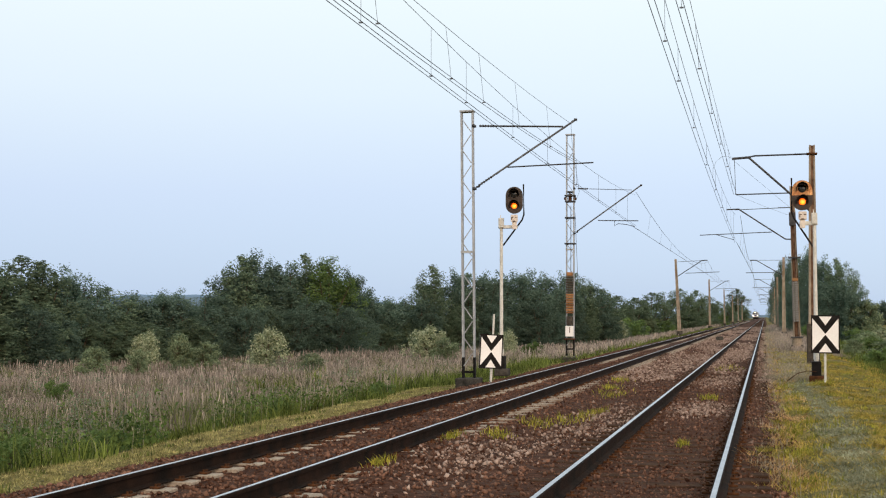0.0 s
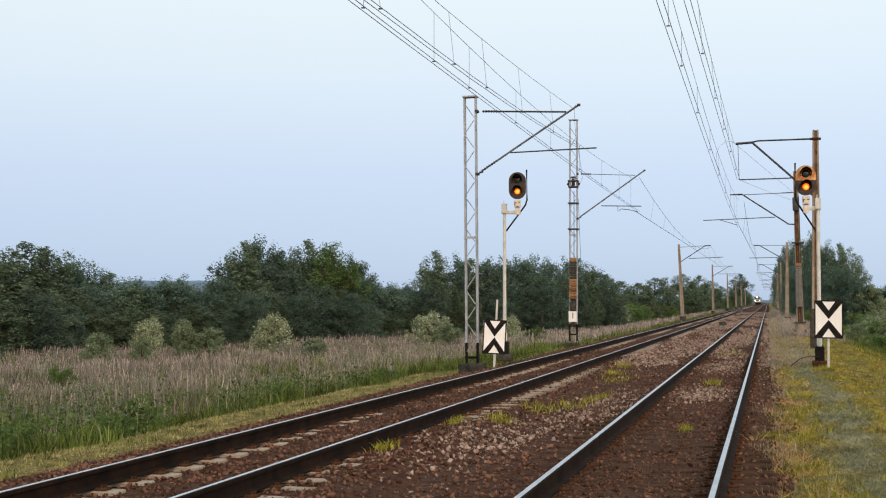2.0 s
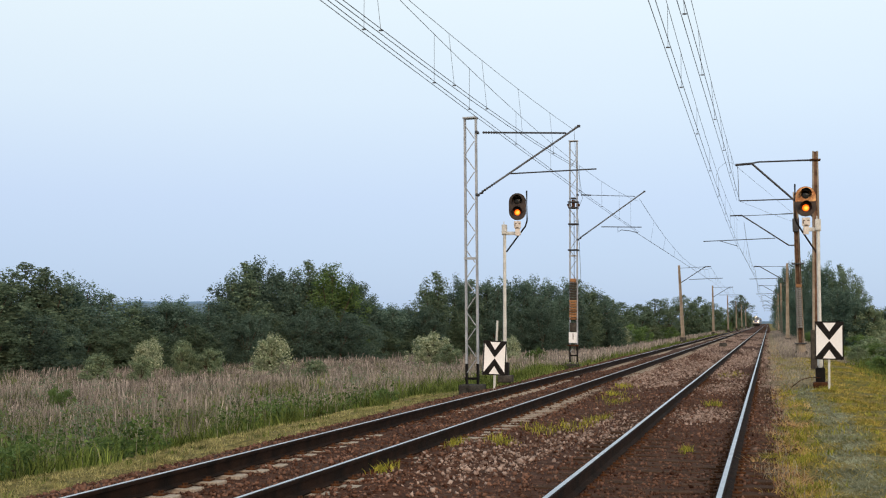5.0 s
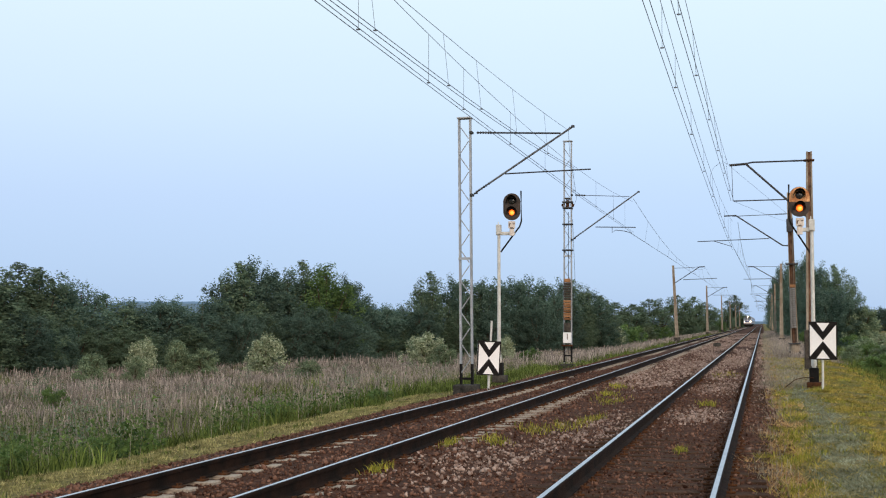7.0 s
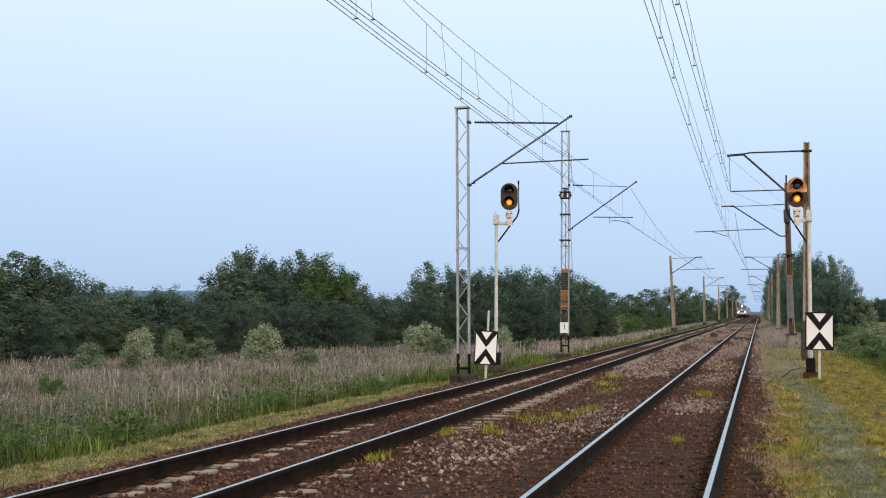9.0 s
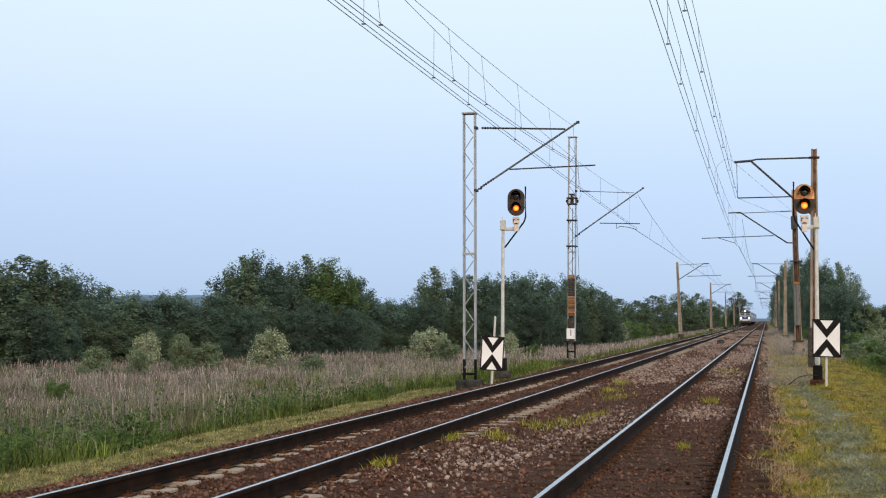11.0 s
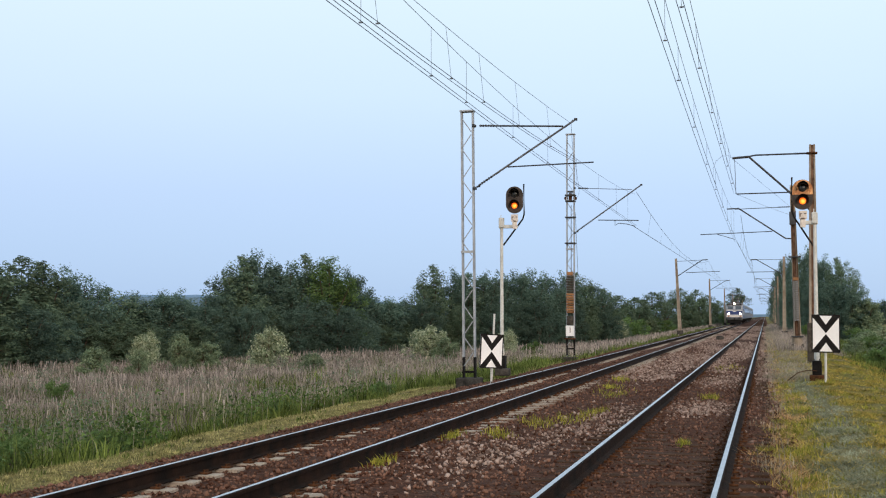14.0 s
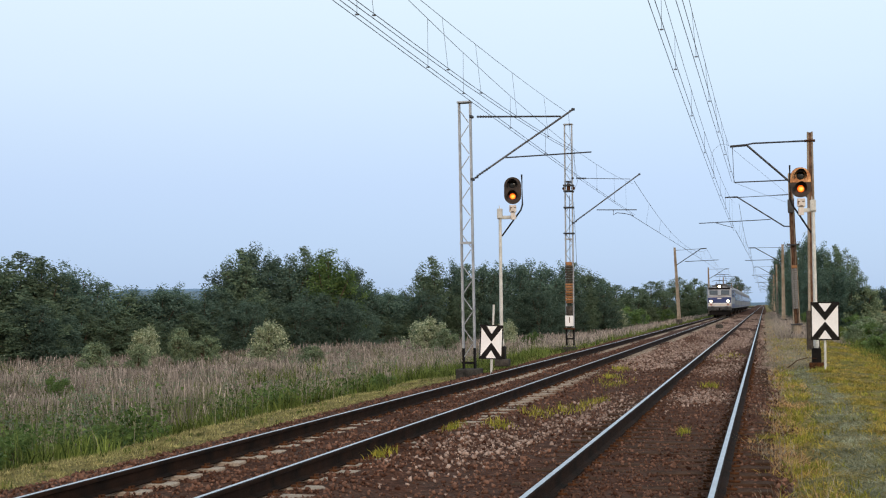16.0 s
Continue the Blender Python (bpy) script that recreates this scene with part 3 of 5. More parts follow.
pb = concrete_pole(2.84, 67.0, -0.28, 8.5, -1.1, "leaning anchor pole with grey tension weights", 0.40, "polerust")
H = 0.28
for name, bm in (("strut", pipe([(-0.1, 0, 5.66 + H), (-0.42, 0, 5.68 + H), (-2.80, 0, 7.38 + H), (-3.42, 0, 7.37 + H)], 0.04)),
                 ("tie_rod", tube((-0.1, 0, 7.36 + H), (-3.0, 0, 7.34 + H), 0.018)),
                 ("registration_arm", tube((-1.1, 0, 6.08 + H), (-4.86, 0, 6.04 + H), 0.022)),
                 ("steady_arm", tube((-4.0, 0, 6.04 + H), (-3.05, 0, 5.72 + H), 0.016))):
    part(name, bm, M["darksteel"], pb)
insulator((-0.2, 0, 7.36 + H), (-0.75, 0, 7.36 + H), "insulator", pb)
wm = mesh_of(box((0, 0, 0), (0.28, 0.28, 0.10), bevel=0.014), "weight", M["weightgrey"])
for k in range(18):
    share("weight", wm, pose(-0.02 + random.uniform(-0.01, 0.01), -0.26, 1.62 + k * 0.118, 0, 0, random.uniform(-5, 5)), pb)
part("weight", box((0, -0.26, 3.78), (0.28, 0.26, 0.15), bevel=0.02), M["weight"], pb, "orange-painted top weight")
for z in (4.95, 0.75):
    part("guide_bracket", box((0, -0.2, z), (0.62, 0.5, 0.07), bevel=0.01), M["darksteel"], pb)
for s in (-0.09, 0.12):
    part("guide_rod", tube((s, -0.26, 0.75), (s, -0.26, 7.4), 0.02), M["rust"], pb)
part("pedestal", tube((0, -0.1, -0.2), (0, -0.1, 0.72), 0.30, 0.26, 14), M["polec"], pb, "orange-stained round pedestal")
part("pulley_block", box((-0.05, -0.2, 7.0), (0.3, 0.3, 0.7), bevel=0.03), M["darksteel"], pb)


def line_pole(x, y, side, lean, top=7.25):
    p = concrete_pole(x, y, -0.25, top, lean, "tan concrete pole carrying the overhead line", 0.36, "polec")
    s, h = side, 0.25
    for name, bm in (("strut", tube((s * 0.1, 0, 5.5 + h), (s * 2.55, 0, 6.95 + h), 0.04)),
                     ("hook_bar", tube((s * 2.5, 0, 6.95 + h), (s * 3.1, 0, 6.95 + h), 0.05)),
                     ("tie_rod", tube((s * 0.1, 0, 6.95 + h), (s * 2.5, 0, 6.95 + h), 0.02)),
                     ("registration_arm", tube((s * 0.9, 0, 5.78 + h), (s * (4.2 if side > 0 else 3.5), 0, 5.74 + h), 0.03))):
        part(name, bm, M["darksteel"], p)
    return p


LEFT_Y = [122.5, 191.5, 262, 330, 398, 468]
RIGHT_Y = [121, 183, 247, 312, 380, 450]
for k, y in enumerate(LEFT_Y):
    line_pole(-6.98, y, 1, -2.6 if k == 0 else -0.6)
for k, y in enumerate(RIGHT_Y):
    line_pole(2.95 + 0.08 * k, y, -1, -0.3 if k else 0.4)


# ---------------- overhead line: wires ----------------
def curve_pts(f, y0, y1, n):
    return [f(y0 + (y1 - y0) * k / (n - 1)) for k in range(n)]


def catenary(label, mess, cont, y0, y1, drops, gap=0.046, rad=0.006, extra=()):
    """mess and cont give (x, y, z) for a y. drops: where droppers hang."""
    w = thing("catenary", pose(0, 0, 0), label, "overhead wires", "overhead wires")
    n = max(12, int((y1 - y0) / 3))
    part("messenger_wire", pipe(curve_pts(mess, y0, y1, n), rad * 0.85, 5), M["wire"], w)
    for s in (-gap, gap):
        part("contact_wire", pipe([(p[0] + s, p[1], p[2]) for p in curve_pts(cont, y0, y1, n)], rad, 5), M["wire"], w)
    for y in drops:
        a, b = mess(y), cont(y)
        part("dropper", tube(a, b, 0.0035, n=4), M["wire"], w)
        part("wire_clamp", box((b[0], b[1], b[2] + 0.015), (0.06, 0.018, 0.02)), M["wire"], w)
    for pts in extra:
        part("anchor_wire", pipe(pts, rad * 0.9, 5), M["wire"], w)
    return w


catenary("dark copper wires running out to the lattice anchor mast",
         lambda y: (-4.05, y, 6.44 + 0.001 * (y - 10) ** 2), lambda y: (-3.95, y, 5.61 + 0.0013 * max(0, y - 18) ** 2), -14, 34,
         (-8, -2, 4, 10, 15.9, 20, 22.5, 26, 30),
         extra=([(-4.05, 34, 7.02), (-5.5, 44, 6.9), (-6.9, 53, 6.6)], [(-3.95, 34, 5.94), (-5.3, 44, 6.1), (-6.9, 53, 6.35)]))
catenary("dark copper wires over the concrete-sleeper track",
         lambda y: (-4.2, y, 6.23 + 0.00137 * (y - 32) ** 2), lambda y: (-4.2, y, 5.47 + 0.0002 * (y - 45) ** 2), -4, 53,
         (2, 9, 15.9, 19.6, 22.1, 26.5, 31, 36, 41, 46, 50))
catenary("dark copper wires running out to the leaning anchor pole",
         lambda y: (0.06, y, 6.83 + 0.00085 * max(0, y - 20) ** 2 + 0.0004 * max(0, 15 - y) ** 2), lambda y: (0.10 + 0.0034 * (y - 16), y, 5.97 + 0.0018 * (y - 16)), -14, 45.5,
         (-6, 0, 6, 12, 17.5, 22, 27, 32, 37, 42),
         extra=([(0.06, 45.5, 7.36), (1.3, 56, 7.34), (2.6, 67, 7.32)], [(0.2, 45.5, 6.02), (1.3, 56, 6.45), (2.6, 67, 6.9)],
                [(0.08, 45.5, 7.36), (-0.05, 45.5, 7.43), (-0.26, 45.4, 7.40), (-0.46, 45.3, 7.22), (-0.56, 45.2, 6.95), (-0.57, 45.1, 6.6), (-0.45, 45, 6.3)]))
catenary("dark copper wires over the timber-sleeper track",
         lambda y: (-0.25, y, 6.16 + 0.001 * (y - 38) ** 2), lambda y: (-0.25, y, 5.45 + 0.0003 * (y - 55) ** 2), 2, 67,
         (9, 14, 19, 22, 27, 33, 39, 45, 51, 57, 62))


def far_catenary(x, z0, stops, label, first=0.8):
    w = thing("catenary", pose(0, 0, 0), label, "overhead wires", "overhead wires")
    for k, (a, b) in enumerate(zip(stops, stops[1:])):
        s = 0.2 * (-1) ** k
        pts = [(x, a + (b - a) * t / 10, z0 - (0.8 if k else first) * 4 * (t / 10) * (1 - t / 10)) for t in range(11)]
        part("messenger_wire", pipe(pts, 0.010, 4), M["wire"], w)
        part("contact_wire", pipe([(x - s, a, 5.5), (x + s, b, 5.5)], 0.014, 4), M["wire"], w)
        for t in range(1, 10):
            part("dropper", tube(pts[t], (x - s + 2 * s * t / 10, pts[t][1], 5.5), 0.004, n=4), M["wire"], w)
    return w


far_catenary(-4.155, 6.95, [53] + LEFT_Y, "dark wires receding along the far line", 1.2)
far_catenary(0.0, 6.95, [67] + RIGHT_Y, "dark wires receding between the far poles")


# ---------------- signals and marker boards ----------------
def obround(w, h, y0, y1, n=14):
    r = w / 2
    k = h / 2 - r
    pts = [(r * math.cos(a), k + r * math.sin(a)) for a in [math.pi * i / n for i in range(n + 1)]]
    pts += [(-r * math.cos(a), -k - r * math.sin(a)) for a in [math.pi * i / n for i in range(n + 1)]]
    return prism(pts, y0, y1)


def visor(r, length, z):
    """A hood: the upper half of a thin tube, cut slanting at the front."""
    bm = bmesh.new()
    n = 16
    rows = []
    for rr in (r, r - 0.008):
        for front in (0, 1):
            row = []
            for i in range(n + 1):
                a = math.radians(-25 + 230 * i / n)
                drop = 0.35 + 0.65 * max(0.0, math.sin(a))
                row.append(bm.verts.new((rr * math.cos(a), -front * length * drop, z + rr * math.sin(a))))
            rows.append(row)
    ob, of, ib, inf = rows
    for i in range(n):
        bm.faces.new((ob[i], ob[i + 1], of[i + 1], of[i]))
        bm.faces.new((ib[i + 1], ib[i], inf[i], inf[i + 1]))
        bm.faces.new((of[i], of[i + 1], inf[i + 1], inf[i]))
    for i in (0, n):
        bm.faces.new((ob[i], of[i], inf[i], ib[i]))
    return bm


def lens(r, z, y):
    bm = bmesh.new()
    bmesh.ops.create_uvsphere(bm, u_segments=18, v_segments=10, radius=r)
    for v in bm.verts:
        v.co = Vector((v.co.x, v.co.y * 0.38 + y, v.co.z + z))
    return bm


def light_signal(x, y, base, post_h, head_dx, head_z, yaw, head_mat, w, h, label):
    s = thing("light_signal", pose(x, y, base), label, "railway signal", "pair of light signals")
    part("post", tube((0, 0, 0), (0, 0, post_h), 0.058, 0.045, 14), M["postwhite"], s, smooth=False)
    part("post_collar", tube((0, 0, 0.55), (0, 0, 0.72), 0.072, n=14), M["postwhite"], s)
    part("base_box", box((0.0, 0.02, 0.26), (0.24, 0.26, 0.5), bevel=0.03), M["black"], s, "black tarred cable box")
    part("footing", box((0.02, 0.02, 0.02), (0.42, 0.4, 0.22), bevel=0.03), M["rust" if x > 0 else "foundation"], s)
    part("arm", box((head_dx / 2, 0, post_h - 0.12), (abs(head_dx) + 0.16, 0.12, 0.10), bevel=0.012), M["postwhite"], s)
    part("bracket_block", box((0, -0.02, post_h), (0.15, 0.16, 0.30), bevel=0.02), M["postwhite"], s)
    part("finial", tube((-0.02, 0, post_h + 0.1), (-0.02, 0, post_h + 0.24), 0.012), M["postwhite"], s)
    m = pose(head_dx, -0.1, head_z, 0, 0, yaw)

    def hp(name, bm, material, label=""):
        ob = part(name, bm, material, s, label)
        ob.matrix_basis = m
        return ob
    if head_mat:
        hp("backplate", obround(w, h, 0.0, 0.05), M["head"])
        r = w / 2 - 0.006
        k = h / 2 - w / 2
        pts = [(r * math.cos(a), k + r * math.sin(a)) for a in [math.pi * i / 14 for i in range(15)]] + [(-r, 0.0), (r, 0.0)]
        # upper half of the head in mottled orange
        hp("faded_face", prism(pts, -0.012, 0.0), head_mat, "mottled orange upper face")
    else:
        hp("backplate", obround(w, h, 0.0, 0.05), M["head"])
    hp("lamp_housing", box((0, 0.2, 0), (w * 0.7, 0.34, h * 0.75), bevel=0.05), M["head"])
    for z in (h * 0.22, -h * 0.20):
        hp("hood", visor(w * 0.29, 0.34, z), M["black"])
        hp("hood_lid", prism([(w * 0.30 * math.cos(math.radians(q)), z + w * 0.30 * math.sin(math.radians(q))) for q in range(28, 153, 12)], -0.22, -0.21), M["black"])
    hp("amber_lens", lens(w * 0.17, -h * 0.215, -0.02), M["amber"], "glowing amber lens")
    hp("dark_lens", lens(w * 0.20, h * 0.22, -0.02), M["darklens"], "unlit dark lens")
    # small enamel plate with plain marks
    hp("plate", box((0, -0.02, -h / 2 - 0.14), (0.21, 0.03, 0.22), bevel=0.02), M["plate"], "cream enamel plate with dark marks")
    for bx, bz, bw, bh in ((-0.05, 0.05, 0.06, 0.02), (0.06, 0.05, 0.06, 0.02), (-0.07, 0.01, 0.02, 0.08), (0.0, -0.07, 0.08, 0.02)):
        hp("plate_bar", box((bx, -0.040, -h / 2 - 0.16 + bz), (bw, 0.008, bh)), M["rust"])
    hp("plate_bracket", box((0, 0.03, -h / 2 - 0.30), (0.14, 0.06, 0.34), bevel=0.01), M["plate"])
    # cable pipe: up behind the head, then slanting down to the post
    side = 1 if head_dx > 0 else -1
    part("cable_pipe", pipe([(head_dx + side * w * 0.5, 0.03, head_z + h / 2 + 0.08), (head_dx + side * w * 0.52, 0.03, head_z - h / 2 - 0.02),
                             (head_dx + side * w * 0.42, 0.03, head_z - h / 2 - 0.18), (side * 0.05, 0.03, head_z - h / 2 - 0.95)], 0.026), M["black"], s, "black cable conduit")
    return s


light_signal(-6.50, 36.0, -0.15, 4.53, 0.42, 5.21, 8, None, 0.52, 0.82, "dark brown two-lamp signal with lit amber lens on grey post")
light_signal(2.5, 33.5, -0.12, 4.27, -0.30, 4.89, 2, M["headorange"], 0.53, 0.80, "orange-faced two-lamp signal with lit amber lens on pale post")


def marker_board(x, y, base, z, yaw, tilt, w, h, label):
    b = thing("marker_board", pose(x, y, base), label, "railway sign", "pair of marker boards")
    zc = z - base
    part("post", tube((-0.02, 0.05, -0.1), (0, 0.05, zc + h * 0.4), 0.03, n=10), M["postwhite"], b)
    m = pose(0, 0, zc, 0, tilt, yaw)

    def bp(name, bm, material, label=""):
        ob = part(name, bm, material, b, label)
        ob.matrix_basis = m
        return ob
    bp("panel", box((0, 0, 0), (w, 0.03, h), bevel=0.006), M["white"])
    t = 0.03
    for c, s in (((0, 0, h / 2 - t / 2), (w, 0.04, t)), ((0, 0, -h / 2 + t / 2), (w, 0.04, t)), ((w / 2 - t / 2, 0, 0), (t, 0.038, h)), ((-w / 2 + t / 2, 0, 0), (t, 0.038, h))):
        bp("border", box(c, s), M["black"])
    # two black chevrons, points meeting in the middle
    a, q = w / 2 - t, h / 2 - t
    for s in (1, -1):
        bm = prism([(-a, s * q), (-a * 0.50, s * q), (0, s * q * 0.50), (0, s * 0.01), (-a, s * q * 0.90)], -0.021, -0.0152)
        prism([(a, s * q), (a * 0.50, s * q), (0, s * q * 0.50), (0, s * 0.01), (a, s * q * 0.90)], -0.021, -0.0152, bm)
        bp("chevron", bm, M["black"], "matt black chevron")
    return b


marker_board(-5.93, 32.0, -0.25, 0.61, 28, 3.0, 0.64, 0.92, "white marker board with black chevrons, slightly twisted and tilted")
marker_board(2.69, 32.5, -0.2, 1.11, 0, 0.6, 0.70, 0.97, "upright white marker board with black chevrons on thin post")
st = thing("marker_stake", pose(-6.64, 35.2, -0.3, 0, 2.6, 0), "bare grey stake standing behind the marker board", "stake")
part("stake_rod", tube((0, 0, 0), (0, 0, 1.92), 0.032, n=10), M["postwhite"], st)
rd = thing("point_rod", pose(2.2, 33.2, -0.14), "bent rusty rod lying by the signal foot", "rod")
part("rod_bar", pipe([(-0.45, -0.3, 0.03), (-0.2, -0.1, 0.22), (0.05, 0.05, 0.28), (0.3, 0.2, 0.26)], 0.012), M["rust"], rd)
po = thing("ballast_lump", pose(-2.05, 92, -0.27), "dark weathered box lying between the tracks", "trackside box")
part("lump_body", box((0, 0, 0.17), (0.55, 0.5, 0.36), bevel=0.12), M["foundation"], po)


# ---------------- the train ----------------
def wheel_mesh():
    bm = tube((-0.07, 0, 0), (0.07, 0, 0), 0.60, n=24)
    tube((-0.09, 0, 0), (-0.07, 0, 0), 0.63, n=24, bm=bm)
    tube((0.06, 0, 0), (0.12, 0, 0), 0.14, n=12, bm=bm)
    return mesh_of(bm, "wheel", M["rail_side"])


WHEEL = wheel_mesh()


def bogie(parent, y, span):
    bg = part("bogie", box((0, y, 0.72), (2.3, span + 1.0, 0.35), bevel=0.06), M["black"], parent)
    for yy in (y - span / 2, y + span / 2):
        for x in (-0.75, 0.75):
            share("wheel", WHEEL, pose(x, yy, 0.60, 0, 0, 0 if x > 0 else 180), bg)
    return bg


def body_shell(w, h0, h1, length, nose, roof=0.35):
    """A vehicle body: rounded roof, front and back raked by nose above the waist. Front faces -y."""
    bm = bmesh.new()
    hw = w / 2
    sect = [(-hw, h0), (-hw, h1 - roof - 0.9), (-hw * 0.985, h1 - roof), (-hw * 0.80, h1 - roof * 0.35), (-hw * 0.4, h1 - 0.03), (0, h1)]
    sect += [(-x, z) for x, z in sect[-2::-1]]
    rings = []
    for y, inset in ((0, 0.10), (0.18, 0.0), (length - 0.18, 0.0), (length, 0.10)):
        ring = []
        for x, z in sect:
            rake = nose * max(0.0, (z - (h1 - roof - 0.95)) / (roof + 0.95))
            yy = y + rake if y < length / 2 else y - rake
            ring.append(bm.verts.new((x * (1 - inset / hw), yy, z)))
        rings.append(ring)
    n = len(sect)
    for a, b in zip(rings, rings[1:]):
        for i in range(n):
            bm.faces.new((a[i], a[(i + 1) % n], b[(i + 1) % n], b[i]))
    bm.faces.new(rings[0][::-1])
    bm.faces.new(rings[-1])
    bmesh.ops.recalc_face_normals(bm, faces=bm.faces)
    return bm


def locomotive():
    L = 15.9
    lo = thing("locomotive", pose(-4.155, 713.8, 0), "blue and grey electric locomotive with lit headlamps, hauling coaches", "locomotive")
    body = part("body", body_shell(3.0, 1.05, 3.75, L, 0.45), M["loco_grey"], lo)
    part("blue_band", box((0, -0.012, 2.02), (2.80, 0.03, 0.80), bevel=0.01), M["loco_blue"], body, "dark blue band")
    part("window_surround", box((0, 0.14, 3.0), (2.72, 0.20, 0.95), bevel=0.03, m=pose(0, 0, 0, -22)), M["loco_grey"], body, "grey paint round the windscreen")
    part("waist_line", box((0, -0.03, 2.46), (2.78, 0.03, 0.07)), M["white"], body, "thin white line")
    for s in (-1, 1):
        for z, hh in ((2.9, 0.95), (1.35, 0.5)):
            part("side_band", box((s * 1.497, L / 2, z), (0.02, L - 0.9, hh)), M["loco_blue"], body)
        part("windscreen", box((s * 0.70, 0.06, 2.98), (1.02, 0.12, 0.62), bevel=0.04, m=pose(0, 0, 0, -22)), M["glass"], body, "dark raked windscreen")
        part("headlamp_rim", tube((s * 1.02, -0.02, 1.92), (s * 1.02, -0.13, 1.92), 0.21, n=20), M["darksteel"], body)
        part("headlight", lens(0.15, 0, 0), M["headlight"], body, "bright warm headlamp").matrix_basis = pose(s * 1.02, -0.13, 1.92)
        part("marker_lamp", tube((s * 1.02, -0.02, 1.48), (s * 1.02, -0.07, 1.48), 0.10, n=14), M["redpaint"], body)
        bf = part("buffer", tube((s * 0.875, 0.1, 1.06), (s * 0.875, -0.45, 1.06), 0.10, n=14), M["black"], lo)
        part("buffer_head", tube((s * 0.875, -0.45, 1.06), (s * 0.875, -0.50, 1.06), 0.25, n=18), M["darksteel"], bf)
        part("handrail", tube((s * 1.38, -0.06, 1.25), (s * 1.38, -0.06, 2.1), 0.02), M["galv"], body)
        part("step_board", box((s * 1.15, -0.05, 0.62), (0.45, 0.25, 0.05)), M["black"], body)
    part("wiper_box", box((0, -0.05, 2.62), (0.34, 0.08, 0.16), bevel=0.02), M["black"], body)
    part("windscreen_pillar", box((0, 0.02, 2.98), (0.30, 0.12, 0.72), m=pose(0, 0, 0, -22)), M["loco_grey"], body)
    part("top_lamp_box", box((0, 0.40, 3.72), (0.62, 0.4, 0.42), bevel=0.06), M["black"], body)
    part("headlight", lens(0.16, 0, 0), M["headlight"], body, "bright warm top headlamp").matrix_basis = pose(0, 0.19, 3.72)
    part("buffer_beam", box((0, 0.1, 1.02), (2.85, 0.3, 0.46), bevel=0.03), M["roofgrey"], lo, "dark grey buffer beam")
    part("snow_plough", box((0, 0.15, 0.48), (2.5, 0.25, 0.55), bevel=0.05), M["black"], lo, "dark steel snow plough")
    part("coupling", box((0, -0.22, 0.98), (0.16, 0.5, 0.3), bevel=0.03), M["black"], lo)
    for k in (-0.35, 0.4):
        part("brake_hose", pipe([(k, -0.05, 0.95), (k, -0.25, 0.8), (k, -0.2, 0.5)], 0.035), M["black"], lo)
    part("pale_band", box((0, -0.014, 1.45), (2.80, 0.03, 0.22), bevel=0.01), M["plate"], body, "pale cream stripe at lamp height")
    part("apron_band", box((0, -0.012, 1.18), (2.80, 0.028, 0.26), bevel=0.01), M["loco_grey"], body, "dark grey apron")
    part("brow", box((0, 0.36, 3.50), (2.62, 0.5, 0.24), bevel=0.06), M["black"], body, "sooty black roof brow")
    part("front_bar", box((0, -0.034, 2.28), (0.5, 0.012, 0.12)), M["white"], body)
    part("lamp_stripe", box((0, -0.030, 1.66), (2.82, 0.02, 0.10)), M["white"], body, "white stripe under the lamps")
    part("roof_cap", prism([(-1.36, 3.42), (-1.2, 3.66), (-0.6, 3.80), (0, 3.83), (0.6, 3.80), (1.2, 3.66), (1.36, 3.42)], 0.48, L - 0.48), M["roofgrey"], lo, "sooty dark roof")
    part("roof_deck", box((0, L / 2, 3.86), (1.9, L - 3, 0.16), bevel=0.03), M["roofgrey"], lo)
    for y in (4.0, 7.0, 9.5, 12.0):
        part("roof_box", box((random.uniform(-0.3, 0.3), y, 4.0), (1.3, 1.4, 0.26), bevel=0.05), M["roofgrey"], lo)
    for y, up in ((2.6, 0.55), (13.2, 1.55)):
        pg = part("pantograph", pipe([(-0.5, y - 0.7, 3.9), (-0.45, y + 0.7, 3.95 + up * 0.5), (-0.3, y - 0.2, 3.95 + up), (0.3, y - 0.2, 3.95 + up), (0.45, y + 0.7, 3.95 + up * 0.5), (0.5, y - 0.7, 3.9)], 0.03), M["darksteel"], lo)
        part("collector_head", pipe([(-0.95, y - 0.2, 3.85 + up), (-0.7, y - 0.2, 3.98 + up), (0.7, y - 0.2, 3.98 + up), (0.95, y - 0.2, 3.85 + up)], 0.035), M["darksteel"], pg)
        for s in (-0.5, 0.5):
            part("roof_insulator", tube((s, y - 0.7, 3.75), (s, y - 0.7, 3.95), 0.09, 0.06, 10), M["rust"], lo)
    for s in (-1, 1):
        for y in (4.2, 6.2, 8.2, 10.2, 12.2):
            part("side_window", box((s * 1.505, y, 2.95), (0.03, 0.9, 0.55), bevel=0.01), M["glass"], body)
    bogie(lo, 3.7, 3.05)
    bogie(lo, L - 3.7, 3.05)
    return lo, L


